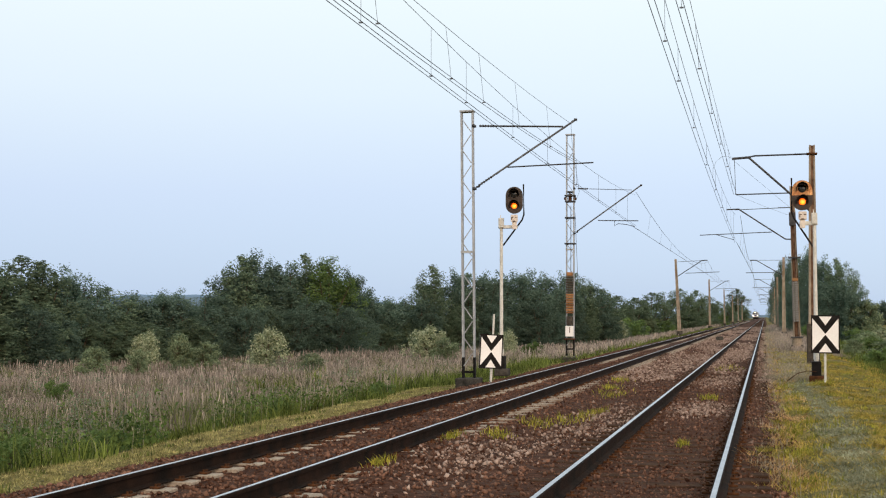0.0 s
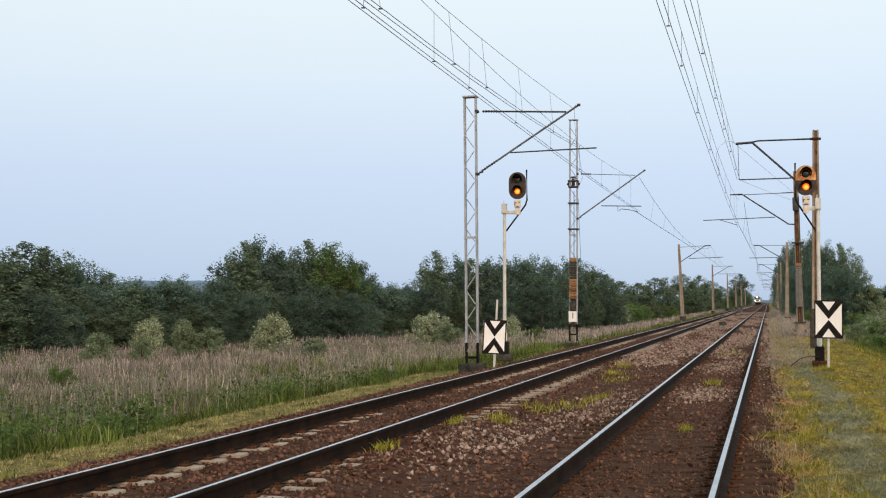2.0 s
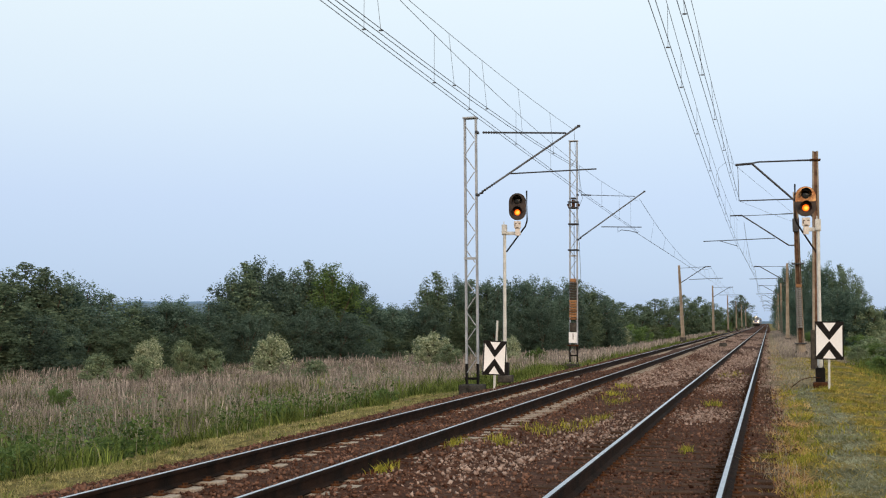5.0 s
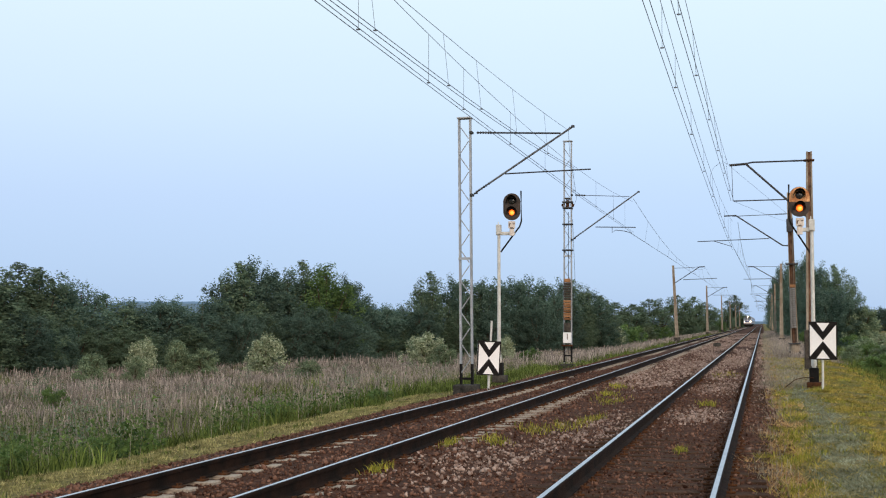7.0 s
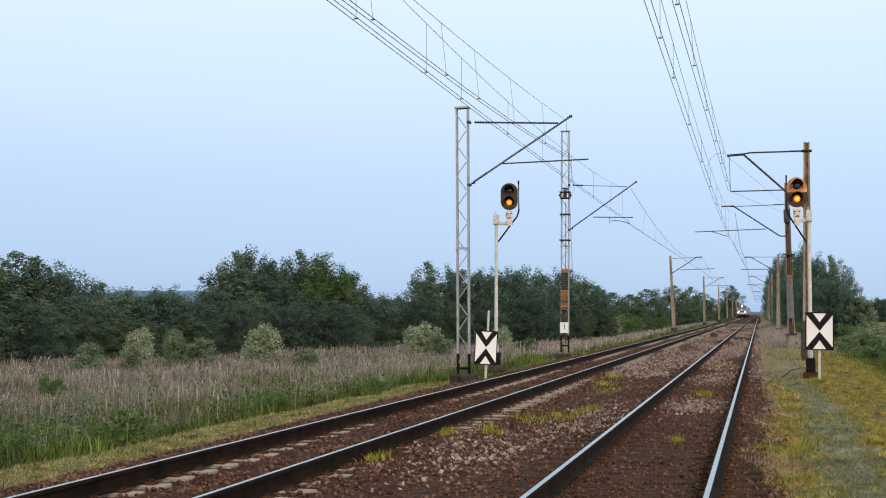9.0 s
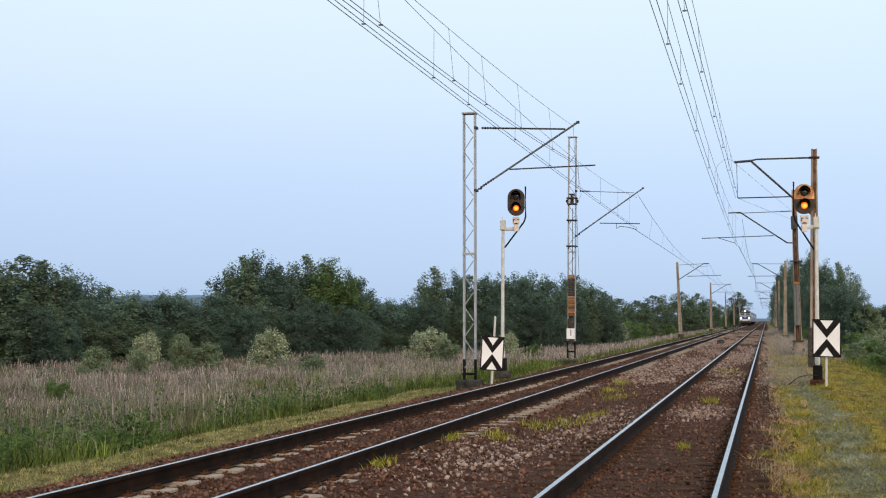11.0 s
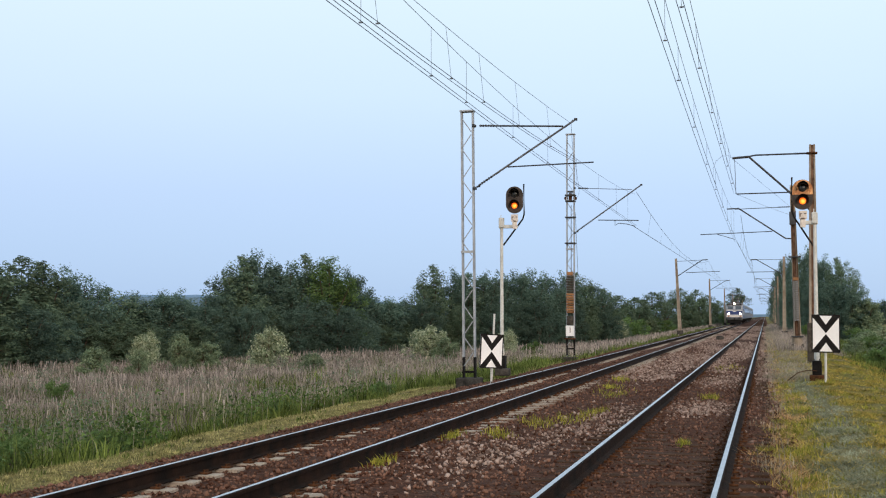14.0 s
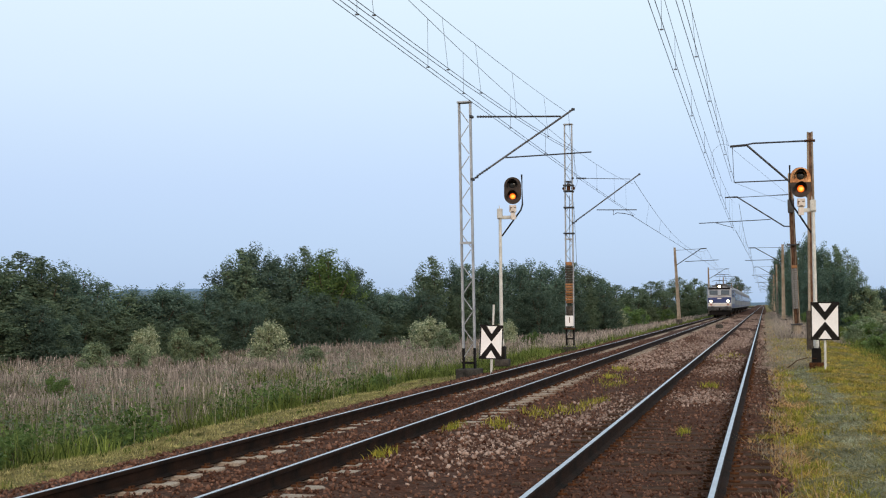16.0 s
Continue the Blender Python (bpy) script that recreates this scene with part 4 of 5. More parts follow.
def coach():
    L = 24.0
    c = thing("passenger_coach", pose(-4.155, 900, 0), "pale grey passenger coach with dark window band", "railway coach", "coaches of the train")
    body = part("body", body_shell(2.9, 1.0, 4.05, L, 0.0, 0.5), M["coach"], c)
    part("roof", box((0, L / 2, 4.02), (1.5, L - 0.6, 0.12), bevel=0.04), M["roofgrey"], c, "grey sheet roof")
    for s in (-1, 1):
        part("window_band", box((s * 1.45, L / 2, 2.55), (0.02, L - 3.2, 1.05)), M["loco_blue"], body, "dark blue band")
        part("sill_stripe", box((s * 1.45, L / 2, 1.25), (0.02, L - 0.5, 0.20)), M["loco_blue"], body)
        for k in range(10):
            part("window", box((s * 1.466, 2.9 + k * 2.02, 2.55), (0.03, 1.25, 0.85), bevel=0.02), M["glass"], body)
        for y in (0.85, L - 0.85):
            d = part("door", box((s * 1.455, y, 2.15), (0.03, 0.8, 2.1), bevel=0.01), M["coach"], body)
            part("door_window", box((s * 1.475, y, 2.65), (0.02, 0.5, 0.8)), M["glass"], d)
    part("gangway", box((0, -0.12, 2.2), (1.1, 0.3, 2.2), bevel=0.06), M["black"], c, "black rubber gangway")
    bogie(c, 2.9, 2.5)
    bogie(c, L - 2.9, 2.5)
    return c, L


LOCO, LOCO_L = locomotive()
COACH, COACH_L = coach()
COACHES = [COACH] + [copy_thing(COACH, pose(-4.155, 930 + 25 * k, 0)) for k in range(6)]


# ---------------- trees and shrubs ----------------
def leaf_cloud(rng, centres, radii, per, size, tall=1.0):
    """Leaf sprays about clump centres: small triangles facing mostly outwards from their clump, with gaps."""
    n = len(centres) * per
    c = np.repeat(centres, per, 0)
    r = np.repeat(radii, per)
    d = rng.normal(size=(n, 3))
    d /= np.linalg.norm(d, axis=1)[:, None]
    p = c + d * (r * rng.uniform(0.35, 1.12, n))[:, None] * [1, 1, tall]
    nrm = d * 0.9 + rng.normal(size=(n, 3)) * 0.55 + [0, 0, 0.35]
    nrm /= np.linalg.norm(nrm, axis=1)[:, None]
    a = np.cross(nrm, rng.normal(size=(n, 3)))
    a /= np.linalg.norm(a, axis=1)[:, None]
    b = np.cross(nrm, a)
    s = rng.uniform(*size, n)[:, None]
    v = np.stack([p - a * s, p + a * s * 0.7 + b * s * 0.6, p + a * s * 0.6 - b * s * 0.7 + nrm * s * 0.2], 1)
    return v.reshape(-1, 3), np.arange(3 * n).reshape(n, 3)


def make_tree(name, seed, h, r, material, label, category, clumps=150, per=60, size=(0.10, 0.22), low=0.05, leaders=5):
    """A tree of height h and crown radius r: a tapered trunk, several upright leaders with limbs, and on each
    leader a ragged, pointed head of leaf clumps."""
    rng = np.random.default_rng(seed)
    t = thing(name, pose(0, -500, 0), label, category)
    bm = bmesh.new()
    fork = Vector((0, 0, h * 0.25))
    tube((0, 0, -0.3), fork, 0.016 * h + 0.02, 0.012 * h + 0.015, 8, bm)
    heads = []
    for k in range(leaders):
        a = 6.283 * (k + rng.uniform(0, 0.7)) / leaders
        off = 0.0 if k == 0 else r * rng.uniform(0.38, 0.62)
        top = h * (1.0 if k == 0 else rng.uniform(0.76, 0.97))
        wide = r * (0.62 if k == 0 else rng.uniform(0.40, 0.58))
        heads.append((off * math.cos(a), off * math.sin(a), top, wide))
        tube(fork, (off * math.cos(a), off * math.sin(a), top * 0.93), 0.009 * h + 0.012, 0.012, 6, bm)
    cs, rs = [], []
    weight = np.array([q[3] * q[2] for q in heads])
    for k in rng.choice(leaders, clumps, p=weight / weight.sum()):
        x, y, top, wide = heads[k]
        u = rng.random() ** 0.85
        a = rng.uniform(0, 6.283)
        lobe = 1 + 0.22 * math.sin(3 * a + 5 * u + 2 * k) + 0.15 * math.sin(7 * u * 2 + a)
        shape = math.sqrt(max(0.02, 1 - u ** 3.2)) * min(1.0, 0.7 + u) * lobe
        q = wide * shape * math.sqrt(rng.uniform(0.25, 1.0))
        z = top * (low + (1 - low) * u)
        cs.append((x + q * math.cos(a), y + q * math.sin(a), max(z, 0.05 * h)))
        rs.append((rng.uniform(0.12, 0.25) * r + 0.04) * (1.0 - 0.30 * u))
        if rng.random() < 0.10:
            tube(Vector((x, y, max(0.3, z - 0.5 * q))), cs[-1], 0.004 * h + 0.006, 0.008, 4, bm)
    cs, rs = np.array(cs), np.array(rs)
    part("trunk", bm, M["bark"], t)
    v, f = leaf_cloud(rng, cs, rs, per, size, 1.25)
    # denser heart of the crown, in larger sprays
    keep = np.hypot(cs[:, 0], cs[:, 1]) < 0.8 * r
    v2, f2 = leaf_cloud(rng, cs[keep] * [0.80, 0.80, 0.93], rs[keep] * 1.1, 9, (size[1] * 1.0, size[1] * 1.4))
    v, f = np.concatenate([v, v2]), np.concatenate([f, f2 + len(v)])
    v[:, 2] = np.maximum(v[:, 2], 0.03)
    raw("crown", v, f, material, t)
    return t


PROTO = {}
for key, args in dict(
        oak=("tree", 21, 10, 3.6, M["leaf_a"], "dark green broadleaf tree in the wood edge", "tree", 260, 50, (0.062, 0.135), 0.02, 6),
        oakb=("tree", 22, 10, 3.2, M["leaf_a"], "dark green broadleaf tree in the wood edge", "tree", 240, 50, (0.062, 0.135), 0.02, 5),
        alder=("tree", 23, 10, 2.5, M["leaf_b"], "grey-green slender tree in the wood edge", "tree", 210, 48, (0.058, 0.125), 0.03, 4),
        fresh=("tree", 24, 10, 2.8, M["leaf_c"], "brighter green broadleaf tree in the wood edge", "tree", 210, 48, (0.058, 0.125), 0.03, 4),
        birch=("tree", 25, 10, 2.2, M["leaf_b"], "thin-crowned pale birch with gaps", "tree", 120, 40, (0.05, 0.10), 0.16, 4),
        shrub=("shrub", 26, 2.5, 1.35, M["leaf_s"], "rounded grey-green shrub at the field edge", "shrub", 90, 40, (0.04, 0.09), 0.0, 6),
        shrubg=("shrub", 27, 2.5, 1.3, M["leaf_c"], "bright green shrub standing in the reeds", "shrub", 90, 40, (0.04, 0.09), 0.0, 6),
        blossom=("shrub", 28, 2.5, 1.5, M["leaf_d"], "pale blossoming shrub at the field edge", "shrub", 100, 40, (0.04, 0.09), 0.0, 7)).items():
    PROTO[key] = (make_tree(*args), args[2], args[3])
USED = set()


def plant(key, x, y, h, r, turn, z=None):
    t, h0, r0 = PROTO[key]
    if z is None:
        z = float(land(np.array(x), np.array(y))) - 0.05
    m = pose(x, y, z, 0, 0, turn) @ Matrix.Diagonal((r / r0, r / r0, h / h0, 1))
    if key in USED:
        return copy_thing(t, m @ Matrix.Diagonal((1 / t.scale[0], 1 / t.scale[1], 1 / t.scale[2], 1)))
    USED.add(key)
    t.matrix_basis = m
    return t


def polar(bearing, dist):
    """A spot at that bearing (degrees to the left of the line) and distance from where the viewer stands."""
    a = radians(bearing)
    return EYE[0] - dist * math.sin(a), dist * math.cos(a)


# the wood across the field: bearing, slope of its top over the eye, distance, crown radius
WOOD_A = [(35.6, .043, 92, 3.6), (34.0, .0445, 95, 3.4), (33.1, .041, 96, 2.8), (32.2, .037, 98, 2.6), (31.3, .030, 100, 2.6), (30.2, .0205, 102, 2.8),
          (29.2, .0175, 104, 3.0), (28.0, .0195, 105, 3.0), (26.9, .0205, 106, 3.0), (25.9, .0200, 107, 2.8), (24.9, .036, 110, 2.5), (24.2, .0475, 110, 2.8)]
WOOD_B = [(23.6, .0505, 112, 2.8), (22.8, .040, 113, 2.8), (22.0, .041, 114, 2.9), (21.3, .0490, 115, 2.6), (20.6, .042, 116, 2.8), (20.2, .0475, 114, 2.7),
          (19.5, .0385, 118, 2.5), (18.9, .029, 120, 2.6), (18.2, .0220, 122, 2.8), (17.4, .0140, 125, 2.8), (16.6, .0145, 128, 2.8), (16.2, .0245, 132, 1.3)]
WOOD_C = [(15.3, .0405, 128, 2.6), (14.5, .0385, 130, 2.6), (13.7, .034, 132, 2.8), (12.9, .0355, 133, 2.8), (12.2, .0350, 134, 2.7), (11.5, .0355, 136, 2.7),
          (10.7, .0365, 138, 2.8), (10.0, .0350, 140, 2.8), (9.3, .0360, 142, 2.7), (8.6, .0340, 144, 2.6), (7.9, .0290, 146, 2.6), (7.3, .0215, 150, 2.8)]
WOOD_D = [(6.7, .0160, 185, 3.6), (5.9, .0145, 195, 3.8), (5.1, .0185, 205, 3.6), (4.5, .0195, 215, 3.2), (3.8, .0215, 225, 3.4), (3.1, .0205, 232, 3.0), (2.55, .0160, 250, 2.6),
          (2.1, .012, 290, 2.6), (1.65, .0095, 340, 2.6), (1.25, .0215, 620, 6.0), (0.95, .008, 520, 3.2)]
rt = random.Random(7)
kinds = ["oak", "oakb", "alder", "oak", "alder", "oakb"]
for row in (WOOD_A, WOOD_B, WOOD_C, WOOD_D):
    for b, s, d, r in row:
        x, y = polar(b, d)
        z = float(land(np.array(x), np.array(y)))
        k = ("birch" if b > 2.4 and rt.random() < 0.12 else "alder") if d > 180 else "birch" if r < 1.5 else ("alder" if abs(b - 15.3) < 0.5 or abs(b - 34.8) < 1 else "fresh" if abs(b - 20.2) < 0.1 else kinds[rt.randrange(6)])
        plant(k, x, y, (EYE[2] - z + s * d) * 1.0, r * 1.28, rt.uniform(0, 360))
        if d < 180:
            # lower trees in front and behind close the wood
            for dd, f in ((-4.0, 0.62),):
                bb = b + rt.uniform(-0.5, 0.5)
                x, y = polar(bb, d + dd + rt.uniform(-1, 1))
                z = float(land(np.array(x), np.array(y)))
                hh = max(2.6, (EYE[2] - z + s * d) * f * rt.uniform(0.85, 1.0))
                plant(kinds[rt.randrange(6)], x, y, hh, r * rt.uniform(0.8, 1.0), rt.uniform(0, 360))
for b in np.arange(6.9, 1.6, -0.42):
    x, y = polar(b, 150 + (6.9 - b) * 26)
    plant(("shrub", "blossom", "shrubg", "alder")[rt.randrange(4)], x, y, rt.uniform(1.8, 3.4), rt.uniform(1.6, 2.4), rt.uniform(0, 360))

# shrubs standing before the wood
for key, b, d, h, r in (("shrub", 30.8, 78, 2.5, 1.45), ("blossom", 28.45, 82, 3.6, 1.35), ("shrub", 28.9, 78, 2.3, 1.1), ("shrub", 27.05, 84, 3.4, 1.35), ("shrub", 25.9, 84, 2.6, 1.6),
                        ("blossom", 23.0, 85, 3.7, 1.75), ("shrub", 21.0, 72, 1.9, 1.3), ("blossom", 15.45, 84, 3.5, 2.0), ("shrub", 14.65, 82, 2.5, 1.3), ("blossom", 11.75, 88, 2.9, 1.15),
                        ("shrubg", 10.6, 82, 2.0, 1.0), ("shrubg", 32.5, 52, 1.5, 0.7), ("shrubg", 36, 40, 1.4, 1.0)):
    x, y = polar(b, d)
    plant(key, x, y, h * 0.76, r * 0.9, rt.uniform(0, 360))

for x, y, h, r in ((-10.2, 16.0, 0.75, 0.5), (-10.7, 20.5, 0.6, 0.45), (-11.5, 18.6, 0.8, 0.5), (-10.3, 36, 0.6, 0.5), (-10.4, 28, 0.55, 0.4)):
    plant("shrubg", x, y, h, r, rt.uniform(0, 360))

# trees and bushes beyond the poles on the other side
for key, b, s, d, r in (("oak", -1.95, .054, 150, 2.6), ("oakb", -1.35, .050, 165, 2.4), ("oak", -2.6, .047, 142, 2.7), ("alder", -3.15, .0445, 138, 2.4), ("birch", -3.65, .0425, 135, 2.0),
                        ("birch", -4.05, .033, 133, 1.6), ("oakb", -0.98, .046, 200, 2.2), ("oak", -0.72, .040, 250, 2.2), ("oakb", -0.52, .028, 320, 2.4), ("oak", -0.42, .02, 400, 2.4),
                        ("oak", -2.2, .03, 134, 2.6), ("oakb", -3.0, .028, 130, 2.4), ("oakb", -3.7, .022, 128, 2.2), ("shrub", -4.3, .012, 128, 2.4),
                        ("oak", -1.5, .028, 150, 2.2), ("oakb", -1.05, .024, 180, 2.0), ("oak", -0.8, .02, 230, 2.0),
                        ("oak", -5.0, .0125, 420, 6), ("oakb", -5.7, .012, 430, 7), ("oak", -6.5, .013, 410, 7), ("oakb", -4.6, .010, 440, 5), ("oak", -7.6, .013, 420, 7)):
    x, y = polar(b, d)
    z = float(land(np.array(x), np.array(y)))
    plant(key, x, y, EYE[2] - z + s * d, r, rt.uniform(0, 360))
for key, x, y, h, r in (("shrubg", 7.9, 50, 2.3, 1.2), ("shrubg", 7.2, 44, 1.5, 0.9), ("shrubg", 8.8, 52, 2.2, 1.4), ("shrub", 7.4, 66, 1.3, 1.2), ("shrubg", 7.2, 76, 1.3, 1.2), ("shrub", 7.9, 88, 1.5, 1.4),
                        ("blossom", 11.5, 110, 1.7, 2.6), ("blossom", 14.5, 118, 1.8, 2.8), ("shrubg", 8.3, 100, 1.8, 1.5), ("shrubg", 6.7, 40, 1.0, 0.7), ("shrubg", 6.3, 58, 0.9, 0.8), ("shrub", 5.9, 70, 1.0, 0.8),
                        ("shrubg", 9.4, 62, 1.6, 1.4), ("shrub", 10.5, 74, 1.5, 1.6), ("shrub", 5.3, 100, 1.2, 0.9), ("shrubg", 4.9, 114, 1.3, 0.9)):
    plant(key, x, y, h, r, rt.uniform(0, 360))

# far wooded hills, their distance haze put into the blue colour
bm = bmesh.new()
prev = None
for k in range(90):
    a = radians(-60 + 120 * k / 89)
    near = min(1.0, abs(math.degrees(a)) / 12)
    hgt = 3 + 19 * near + 20 * max(0.0, math.cos((math.degrees(a) - 30) / 9)) * (abs(math.degrees(a) - 30) < 14) + near * (5 * math.sin(k * 0.9) + 3 * math.sin(k * 2.3))
    x, y = -2300 * math.sin(a), 2300 * math.cos(a)
    cur = [bm.verts.new((x, y, -5)), bm.verts.new((x, y, hgt * 0.8)), bm.verts.new((x * 1.15, y * 1.15, hgt)), bm.verts.new((x * 1.2, y * 1.2, -5))]
    if prev:
        for i in range(3):
            bm.faces.new((prev[i], cur[i], cur[i + 1], prev[i + 1]))
    prev = cur
tagged(part("backdrop", bm, M["hill"], None), "far wooded hills on the horizon with blue haze painted in", "hills", kind="structure")


# ---------------- grass and reeds ----------------
def blades(name, n, seed, material, place, height, width, label, category="grass", bend=0.35, plume=0.0, clump=1, spread=0.2, fine=True):
    """Many tapered, bent blades, singly or in clumps. place(rng, n) gives x, y and a height factor."""
    rng = np.random.default_rng(seed)
    x, y, k = place(rng, n // clump)
    if clump > 1:
        s = spread * rng.uniform(0.4, 1.4, len(x))
        k = k * rng.uniform(0.5, 1.15, len(x))
        way = rng.uniform(0, 6.283, len(x))
        x, y, k, s, way = (np.repeat(q, clump) for q in (x, y, k, s, way))
        x, y = x + s * rng.normal(size=len(x)), y + s * rng.normal(size=len(x))
    n = len(x)
    z = np.where((x > -6.7) & (x < 1.95), np.maximum(bed(x, y), land(x, y)), land(x, y)) - 0.02
    h = rng.uniform(*height, n) * k
    w = rng.uniform(*width, n) * (1 + np.hypot(x, y) / 60)
    a = rng.uniform(0, 6.283, n)
    t = way + rng.normal(size=n) * 0.9 if clump > 1 else rng.uniform(0, 6.283, n)
    side = np.stack([np.cos(a), np.sin(a), 0 * a], -1) * (w / 2)[:, None]
    lean = np.stack([np.cos(t), np.sin(t), 0 * t], -1) * (h * rng.uniform(0, bend, n))[:, None]
    base = np.stack([x, y, z], -1)
    up = np.array([0, 0, 1.0])
    mid = base + up * (h * 0.55)[:, None] + lean * 0.35
    tip = base + up * (h * (1 - 0.3 * bend))[:, None] + lean
    wide = 1.0 + plume
    if fine:
        v = np.stack([base - side, base + side, mid + side * 0.8 * wide, mid - side * 0.8 * wide, tip + side * (0.12 + plume), tip - side * (0.12 + plume)], 1)
        i = 6 * np.arange(n)[:, None]
        f = np.concatenate([i + [0, 1, 2, 3], i + [3, 2, 4, 5]], 1).reshape(-1, 4)
    else:
        wide = 1.25 + plume
        v = np.stack([base - side * wide, base + side * wide, tip], 1) if not plume else np.stack([base, tip + side * wide, tip - side * wide], 1)
        f = 3 * np.arange(n)[:, None] + [0, 1, 2]
    return tagged(raw(name, v.reshape(-1, 3), f, material), label, category, kind="stuff")


def patch(x, y, s):
    """A slow random field between 0 and 1."""
    return 0.5 + 0.25 * (np.sin(x * s + 1.7 * np.sin(y * s * 0.7)) + np.sin(y * s * 1.3 + 1.3 * np.sin(x * s * 0.8 + 2)))


def strip(x0, x1, y0, y1, power=1.6, keep=None, tall=None):
    def place(rng, n):
        y = y0 + (y1 - y0) * rng.random(n) ** power
        x = rng.uniform(x0, x1, n)
        k = np.ones(n)
        if keep:
            ok = rng.random(n) < keep(x, y)
            x, y, k = x[ok], y[ok], k[ok]
        if tall:
            k = tall(x, y)
        return x, y, k
    return place


def far_field(rng, n):
    x, y, k = field(rng, n)
    ok = rng.random(len(x)) < np.clip((np.hypot(x, y) - 28) / 40, 0.02, 1) * np.clip(1.2 + (x + 0.30 * y) / 45, 0.18, 1)
    return x[ok], y[ok], k[ok]


def green_field(rng, n):
    x, y, k = field(rng, n)
    ok = patch(x + 7, y, 0.33) + 0.3 * rng.random(len(x)) - 0.004 * np.hypot(x, y) > 0.28
    return x[ok], y[ok], k[ok]


def field(rng, n):
    """The reed field, seen as a fan from the track."""
    b, d = np.radians(rng.uniform(4, 37, n)), 20 + 95 * rng.random(n) ** 1.3
    x, y = EYE[0] - d * np.sin(b), d * np.cos(b)
    ok = x < -10.6 - 9.0 * rng.random(n) * patch(x, y, 0.23) - 1.0 * patch(x, y, 0.6)
    x, y = x[ok], y[ok]
    return x, y, (0.40 + 0.75 * patch(x, y, 0.21)) * (0.65 + 0.65 * patch(x, y, 1.1))


def herbs(name, n, seed, material, place, height, label):
    """Leafy weeds: low heaps of small leaves."""
    rng = np.random.default_rng(seed)
    x, y, k = place(rng, n)
    h = rng.uniform(*height, len(x)) * k
    cs = np.repeat(np.stack([x, y, land(x, y)], -1), 4, 0)
    hh = np.repeat(h, 4)
    cs = cs + rng.normal(size=cs.shape) * [0.22, 0.22, 0] + np.stack([0 * hh, 0 * hh, hh * rng.uniform(0.25, 0.95, len(hh))], -1)
    v, f = leaf_cloud(rng, cs, hh * 0.38, 12, (0.025, 0.065))
    return tagged(raw(name, v, f, material), label, "weeds", kind="stuff")


def sedge_edge(x, y):
    return (patch(x, y, 0.9) > 0.34) * np.clip(1.0 - (-9.2 - x) / 15, 0.03, 1)


blades("dry_reeds", 110000, 31, M["reed"], field, (0.35, 1.05), (0.008, 0.016), "dry brown reeds filling the wet field", "reeds", 0.4, clump=14, spread=0.26, fine=False)
blades("reed_plumes", 140000, 32, M["reedpink"], far_field, (0.5, 1.0), (0.006, 0.012), "pinkish faded reed plumes over the field", "reeds", 0.4, 0.4, clump=10, spread=0.35, fine=False)
blades("field_grass", 110000, 33, M["sedge"], green_field, (0.35, 1.0), (0.008, 0.020), "green grass growing among the reeds", "grass", 0.7, clump=16, spread=0.24, fine=False)
blades("green_sedge", 76000, 34, M["sedge"], strip(-24, -9.3, 9, 75, 1.4, sedge_edge, lambda x, y: (0.35 + 1.15 * patch(x, y, 0.9)) * (1 + 0.05 * (-9.2 - x))), (0.22, 0.66), (0.008, 0.018), "lush green sedge along the field's edge", "grass", 0.8, clump=26, spread=0.17)
herbs("field_herbs", 1500, 51, M["herb"], strip(-22, -9.5, 10, 34, 1.2, lambda x, y: np.clip(1.1 - (-9.2 - x) / 14, 0.05, 1) * (patch(x, y, 0.75) > 0.6)), (0.3, 0.85), "leafy green weeds along the field's edge")
herbs("far_herbs", 900, 52, M["leaf_b"], strip(-55, -14, 24, 95, 1.2, lambda x, y: patch(x, y, 0.3) > 0.5), (0.4, 0.95), "grey-green weeds scattered through the reeds")
blades("dry_stalks", 7000, 35, M["stalk"], strip(-24, -9.7, 9, 70, 1.3, lambda x, y: patch(x, y, 0.8) > 0.35), (0.55, 1.15), (0.004, 0.008), "bare dry reed stalks", "reeds", 0.3, clump=3, spread=0.3)
blades("mown_grass", 80000, 36, M["mown"], strip(-10.0, -7.05, 8, 70, 1.6), (0.04, 0.13), (0.007, 0.015), "short mown yellow-green grass on the verge", "grass", 0.9, clump=10, spread=0.07, fine=False)
blades("mown_tufts", 4000, 37, M["sedge"], strip(-9.6, -7.0, 8, 60, 1.5, lambda x, y: patch(x, y, 2.1) > 0.6), (0.06, 0.18), (0.008, 0.016), "green tufts in the mown verge", "grass", 0.7, clump=10, spread=0.06)
blades("bank_grass", 26000, 38, M["sedge"], strip(-12, -6.6, 36, 200, 1.7, None, lambda x, y: 0.6 + 0.5 * patch(x, y, 0.5)), (0.2, 0.55), (0.010, 0.020), "green grass on the bank below the masts", "grass", 0.6, clump=10, spread=0.2, fine=False)
blades("bank_reeds", 30000, 39, M["reedpink"], strip(-24, -7.6, 60, 260, 1.3), (0.25, 0.75), (0.007, 0.014), "faded reeds along the far bank", "reeds", 0.4, 0.4, clump=10, spread=0.35, fine=False)
def trodden(x, y):
    """How far a spot lies in the trodden strip that runs along the verge."""
    mid = 2.30 + 0.12 * np.sin(y * 0.35) - 0.012 * np.clip(y - 14, 0, 30)
    return np.exp(-((x - mid) / (0.24 + 0.12 * patch(x, y, 1.7))) ** 4)


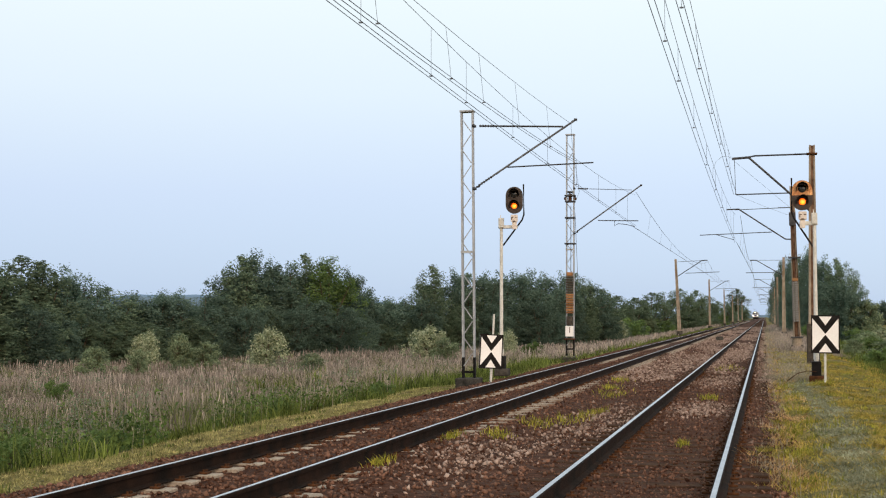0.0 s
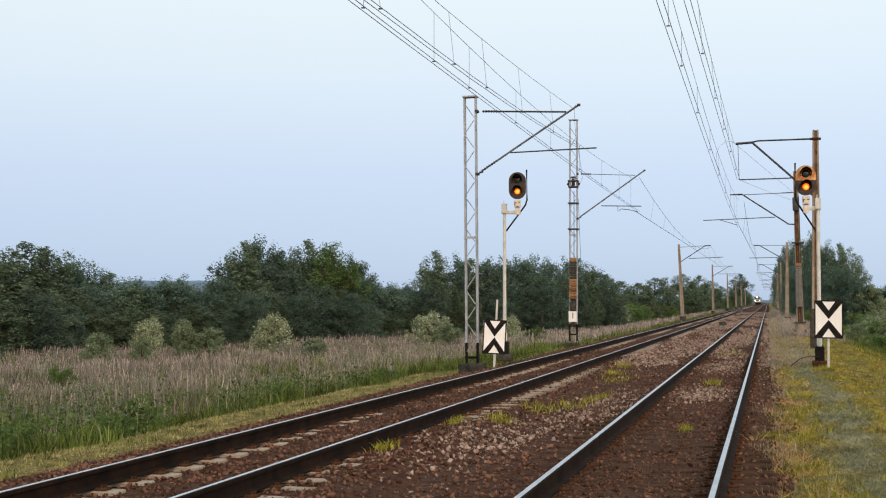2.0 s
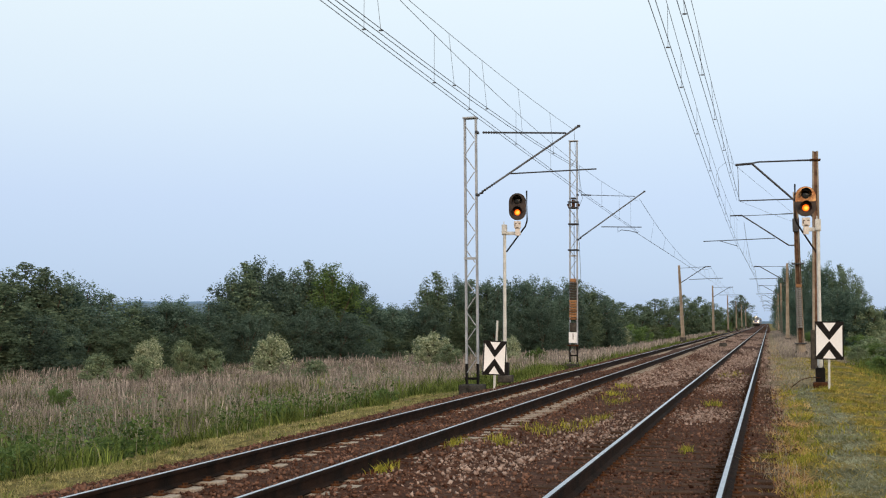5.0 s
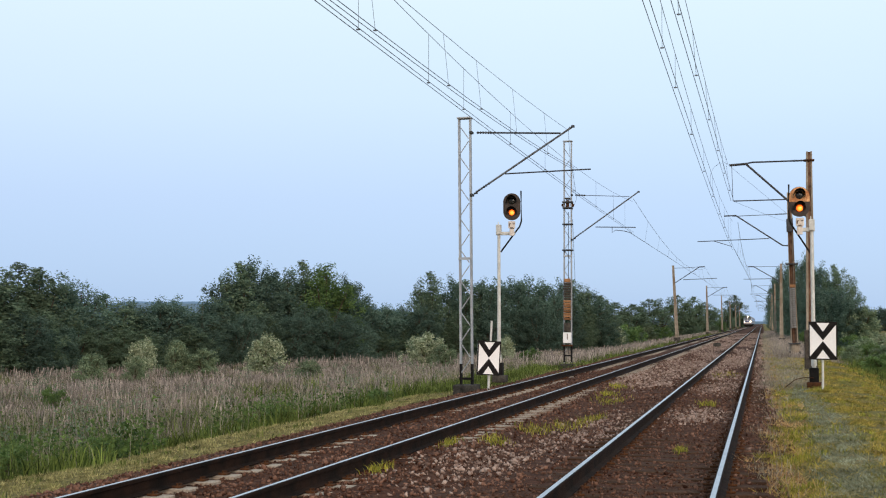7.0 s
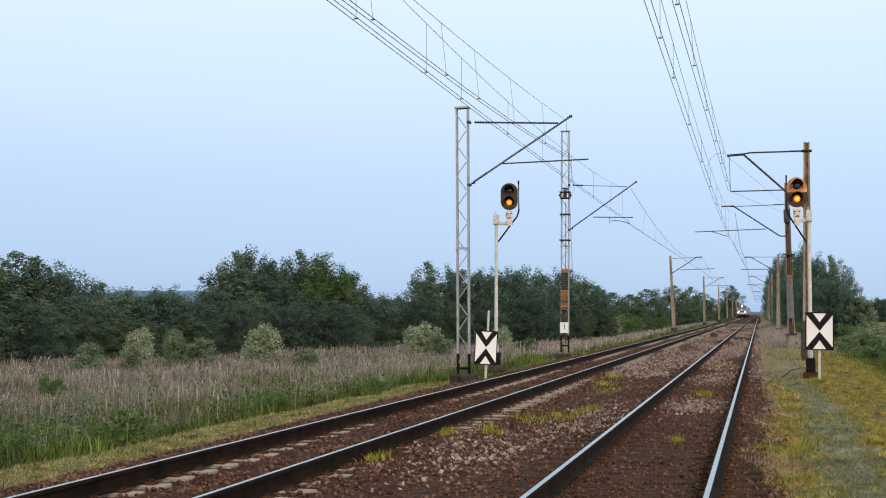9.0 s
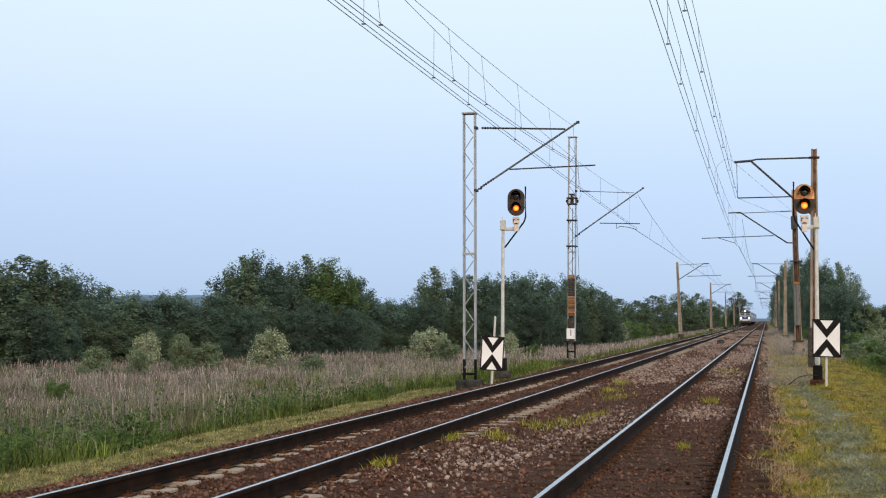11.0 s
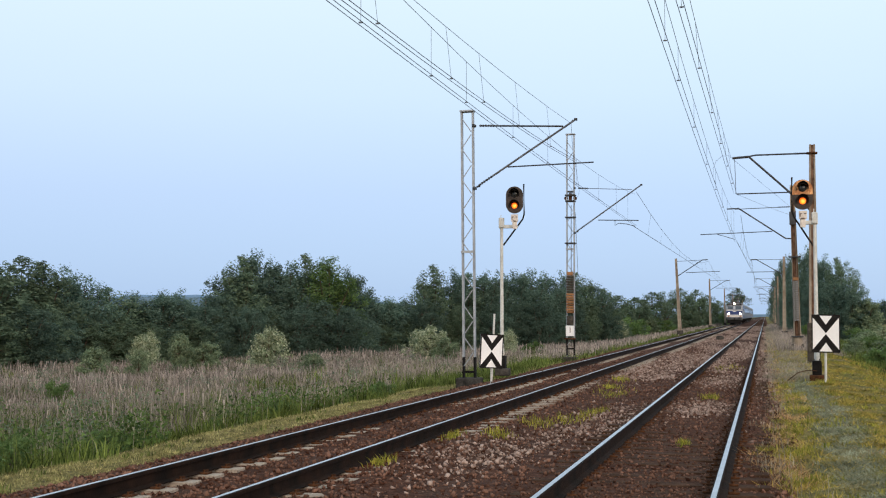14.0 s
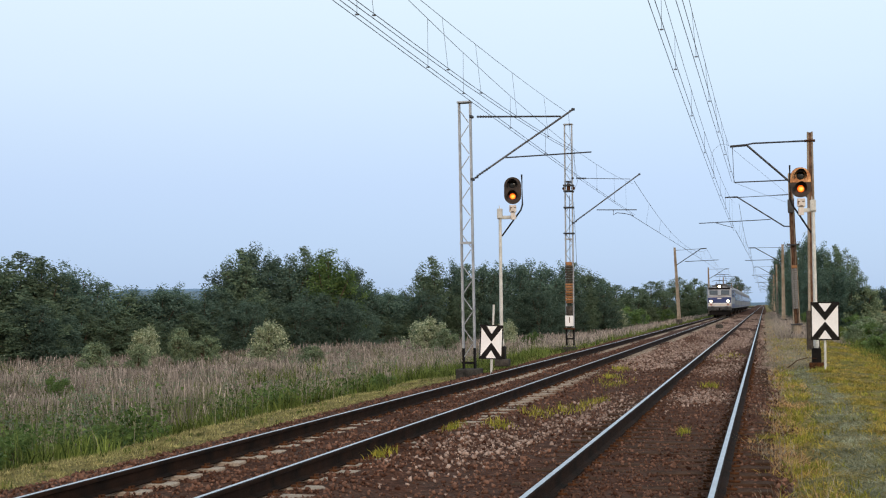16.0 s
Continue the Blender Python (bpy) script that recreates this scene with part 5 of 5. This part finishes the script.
def grass_edge(y):
    """Where the grass gives way to the stones, an uneven line along the rail."""
    return 1.42 + 0.11 * np.sin(y * 0.8 + 1.2 * np.sin(y * 0.33)) + 0.07 * np.sin(y * 2.7 + np.sin(y)) - 0.26 * np.exp(-((y - 17.5) / 3.5) ** 2)


def verge_keep(x, y):
    inside = np.clip((x - grass_edge(y)) * 2.5 + 0.15, 0, 1)
    return inside * (1 - 0.92 * trodden(x, y)) * np.clip(patch(x, y, 2.6) * 2.2 - 0.25, 0.12, 1)


def near_rail(x, y):
    d = x - grass_edge(y)
    return np.clip(1.2 - np.abs(d - 0.20) / 0.28, 0, 1)


blades("verge_grass", 320000, 41, M["verge"], strip(1.1, 5.6, 8, 64, 1.8, verge_keep, lambda x, y: 0.5 + 1.0 * patch(x, y, 3.1)), (0.04, 0.15), (0.006, 0.012), "short yellow-green grass beside the track", "grass", 1.3, clump=16, spread=0.08, fine=False)
blades("trodden_thatch", 120000, 48, M["thatch"], strip(1.7, 3.0, 8, 48, 1.7, trodden, lambda x, y: 0.6 + 0.9 * patch(x, y, 3.3)), (0.05, 0.15), (0.005, 0.011), "grey-green trodden thatch along the verge", "grass", 1.8, clump=14, spread=0.07, fine=False)
blades("verge_thatch", 44000, 49, M["straw"], strip(1.4, 5.5, 8, 60, 1.7, lambda x, y: np.clip(patch(x, y, 1.6) * 1.8 - 0.7, 0, 1)), (0.04, 0.12), (0.003, 0.006), "pale dry thatch lying in the verge", "grass", 2.2, clump=8, spread=0.09, fine=False)
blades("withered_tufts", 90000, 50, M["rustystraw"], strip(1.0, 2.2, 8, 100, 1.6, lambda x, y: near_rail(x, y) * (patch(x, y, 2.3) > 0.42)), (0.06, 0.22), (0.005, 0.011), "withered orange-brown grass tufts along the rail", "grass", 1.5, clump=20, spread=0.08, fine=False)
blades("withered_patches", 40000, 56, M["rustystraw"], strip(2.3, 5.5, 9, 60, 1.6, lambda x, y: np.clip(patch(x + 3, y, 1.5) * 3 - 1.6, 0, 1)), (0.04, 0.13), (0.005, 0.010), "withered orange-brown patches in the mown verge", "grass", 1.8, clump=16, spread=0.09, fine=False)
blades("verge_herbage", 60000, 57, M["weed"], strip(1.2, 2.3, 8, 80, 1.6, lambda x, y: near_rail(x - 0.12, y) * (patch(x + 9, y, 1.9) > 0.58)), (0.05, 0.21), (0.006, 0.013), "fresh yellow-green tufts along the rail", "grass", 1.1, clump=22, spread=0.09, fine=False)
blades("verge_straw", 8000, 42, M["stalk"], strip(1.1, 2.0, 8, 120, 1.6, lambda x, y: near_rail(x + 0.1, y) * np.clip(patch(x, y, 1.1) * 1.6 - 0.4, 0, 1)), (0.12, 0.38), (0.003, 0.005), "dry straw-coloured stalks along the rail", "grass", 0.9, clump=6, spread=0.12)
blades("far_verge_straw", 40000, 58, M["stalk"], strip(1.25, 2.7, 34, 200, 1.4, lambda x, y: np.clip(patch(x, y, 0.7) * 1.5, 0.2, 1)), (0.08, 0.30), (0.006, 0.012), "pale straw along the far rail", "grass", 1.0, clump=12, spread=0.14, fine=False)
blades("verge_green", 22000, 43, M["weed"], strip(1.5, 5.6, 10, 90, 1.5, lambda x, y: (patch(x, y, 1.3) + 0.3 * patch(y, x, 4.0) > 0.66) * (1 - 0.8 * trodden(x, y))), (0.04, 0.17), (0.007, 0.014), "green tufts in the verge", "grass", 0.8, clump=14, spread=0.10)
blades("bush_edge_grass", 22000, 44, M["sedge"], strip(4.6, 9.5, 24, 120, 1.5, None, lambda x, y: 0.4 + 0.6 * np.clip((x - 4.4) / 2, 0, 1)), (0.2, 0.65), (0.006, 0.013), "tall rank grass under the bushes", "grass", 0.6, clump=10, spread=0.2)
blades("far_verge_grass", 20000, 45, M["reedpink"], strip(1.7, 5.0, 60, 240, 1.4), (0.12, 0.5), (0.007, 0.014), "rank grass round the far poles", "grass", 0.6, clump=10, spread=0.2, fine=False)


def weeds(rng, n):
    spots = np.array([(-2.15, 21.2, .16, .5), (-2.5, 20.0, .15, .4), (-1.9, 23.0, .15, .5), (-2.6, 17.5, .10, .2), (-3.15, 17.0, .05, .3), (0, 41, .25, 1.0), (-2.6, 33, .12, .5), (-2.5, 30, .1, .4), (0.1, 16.9, .04, .1), (-2.2, 28, .2, .6), (-3.2, 13.8, .05, .2), (0.05, 26, .1, .3), (-5.3, 40, .1, 1.5)])
    h = spots[rng.integers(0, len(spots), n)]
    return h[:, 0] + h[:, 2] * rng.normal(size=n), h[:, 1] + h[:, 3] * rng.normal(size=n), np.ones(n)


blades("ballast_weeds", 1900, 46, M["weed"], weeds, (0.05, 0.17), (0.005, 0.011), "yellow-green weeds sprouting from the ballast", "weeds", 0.6)


# ---------------- the run of the train ----------------
SPEED = 35.0


def motions():
    times = (0, 4, 8, 12, 16)
    at = [153.8 + SPEED * (16 - t) for t in times]
    walk(LOCO, [(t, pose(-4.155, y, 0)) for t, y in zip(times, at)])
    for k, c in enumerate(COACHES):
        off = LOCO_L + 0.9 + k * (COACH_L + 0.7)
        walk(c, [(t, pose(-4.155, y + off, 0)) for t, y in zip(times, at)])


motions()
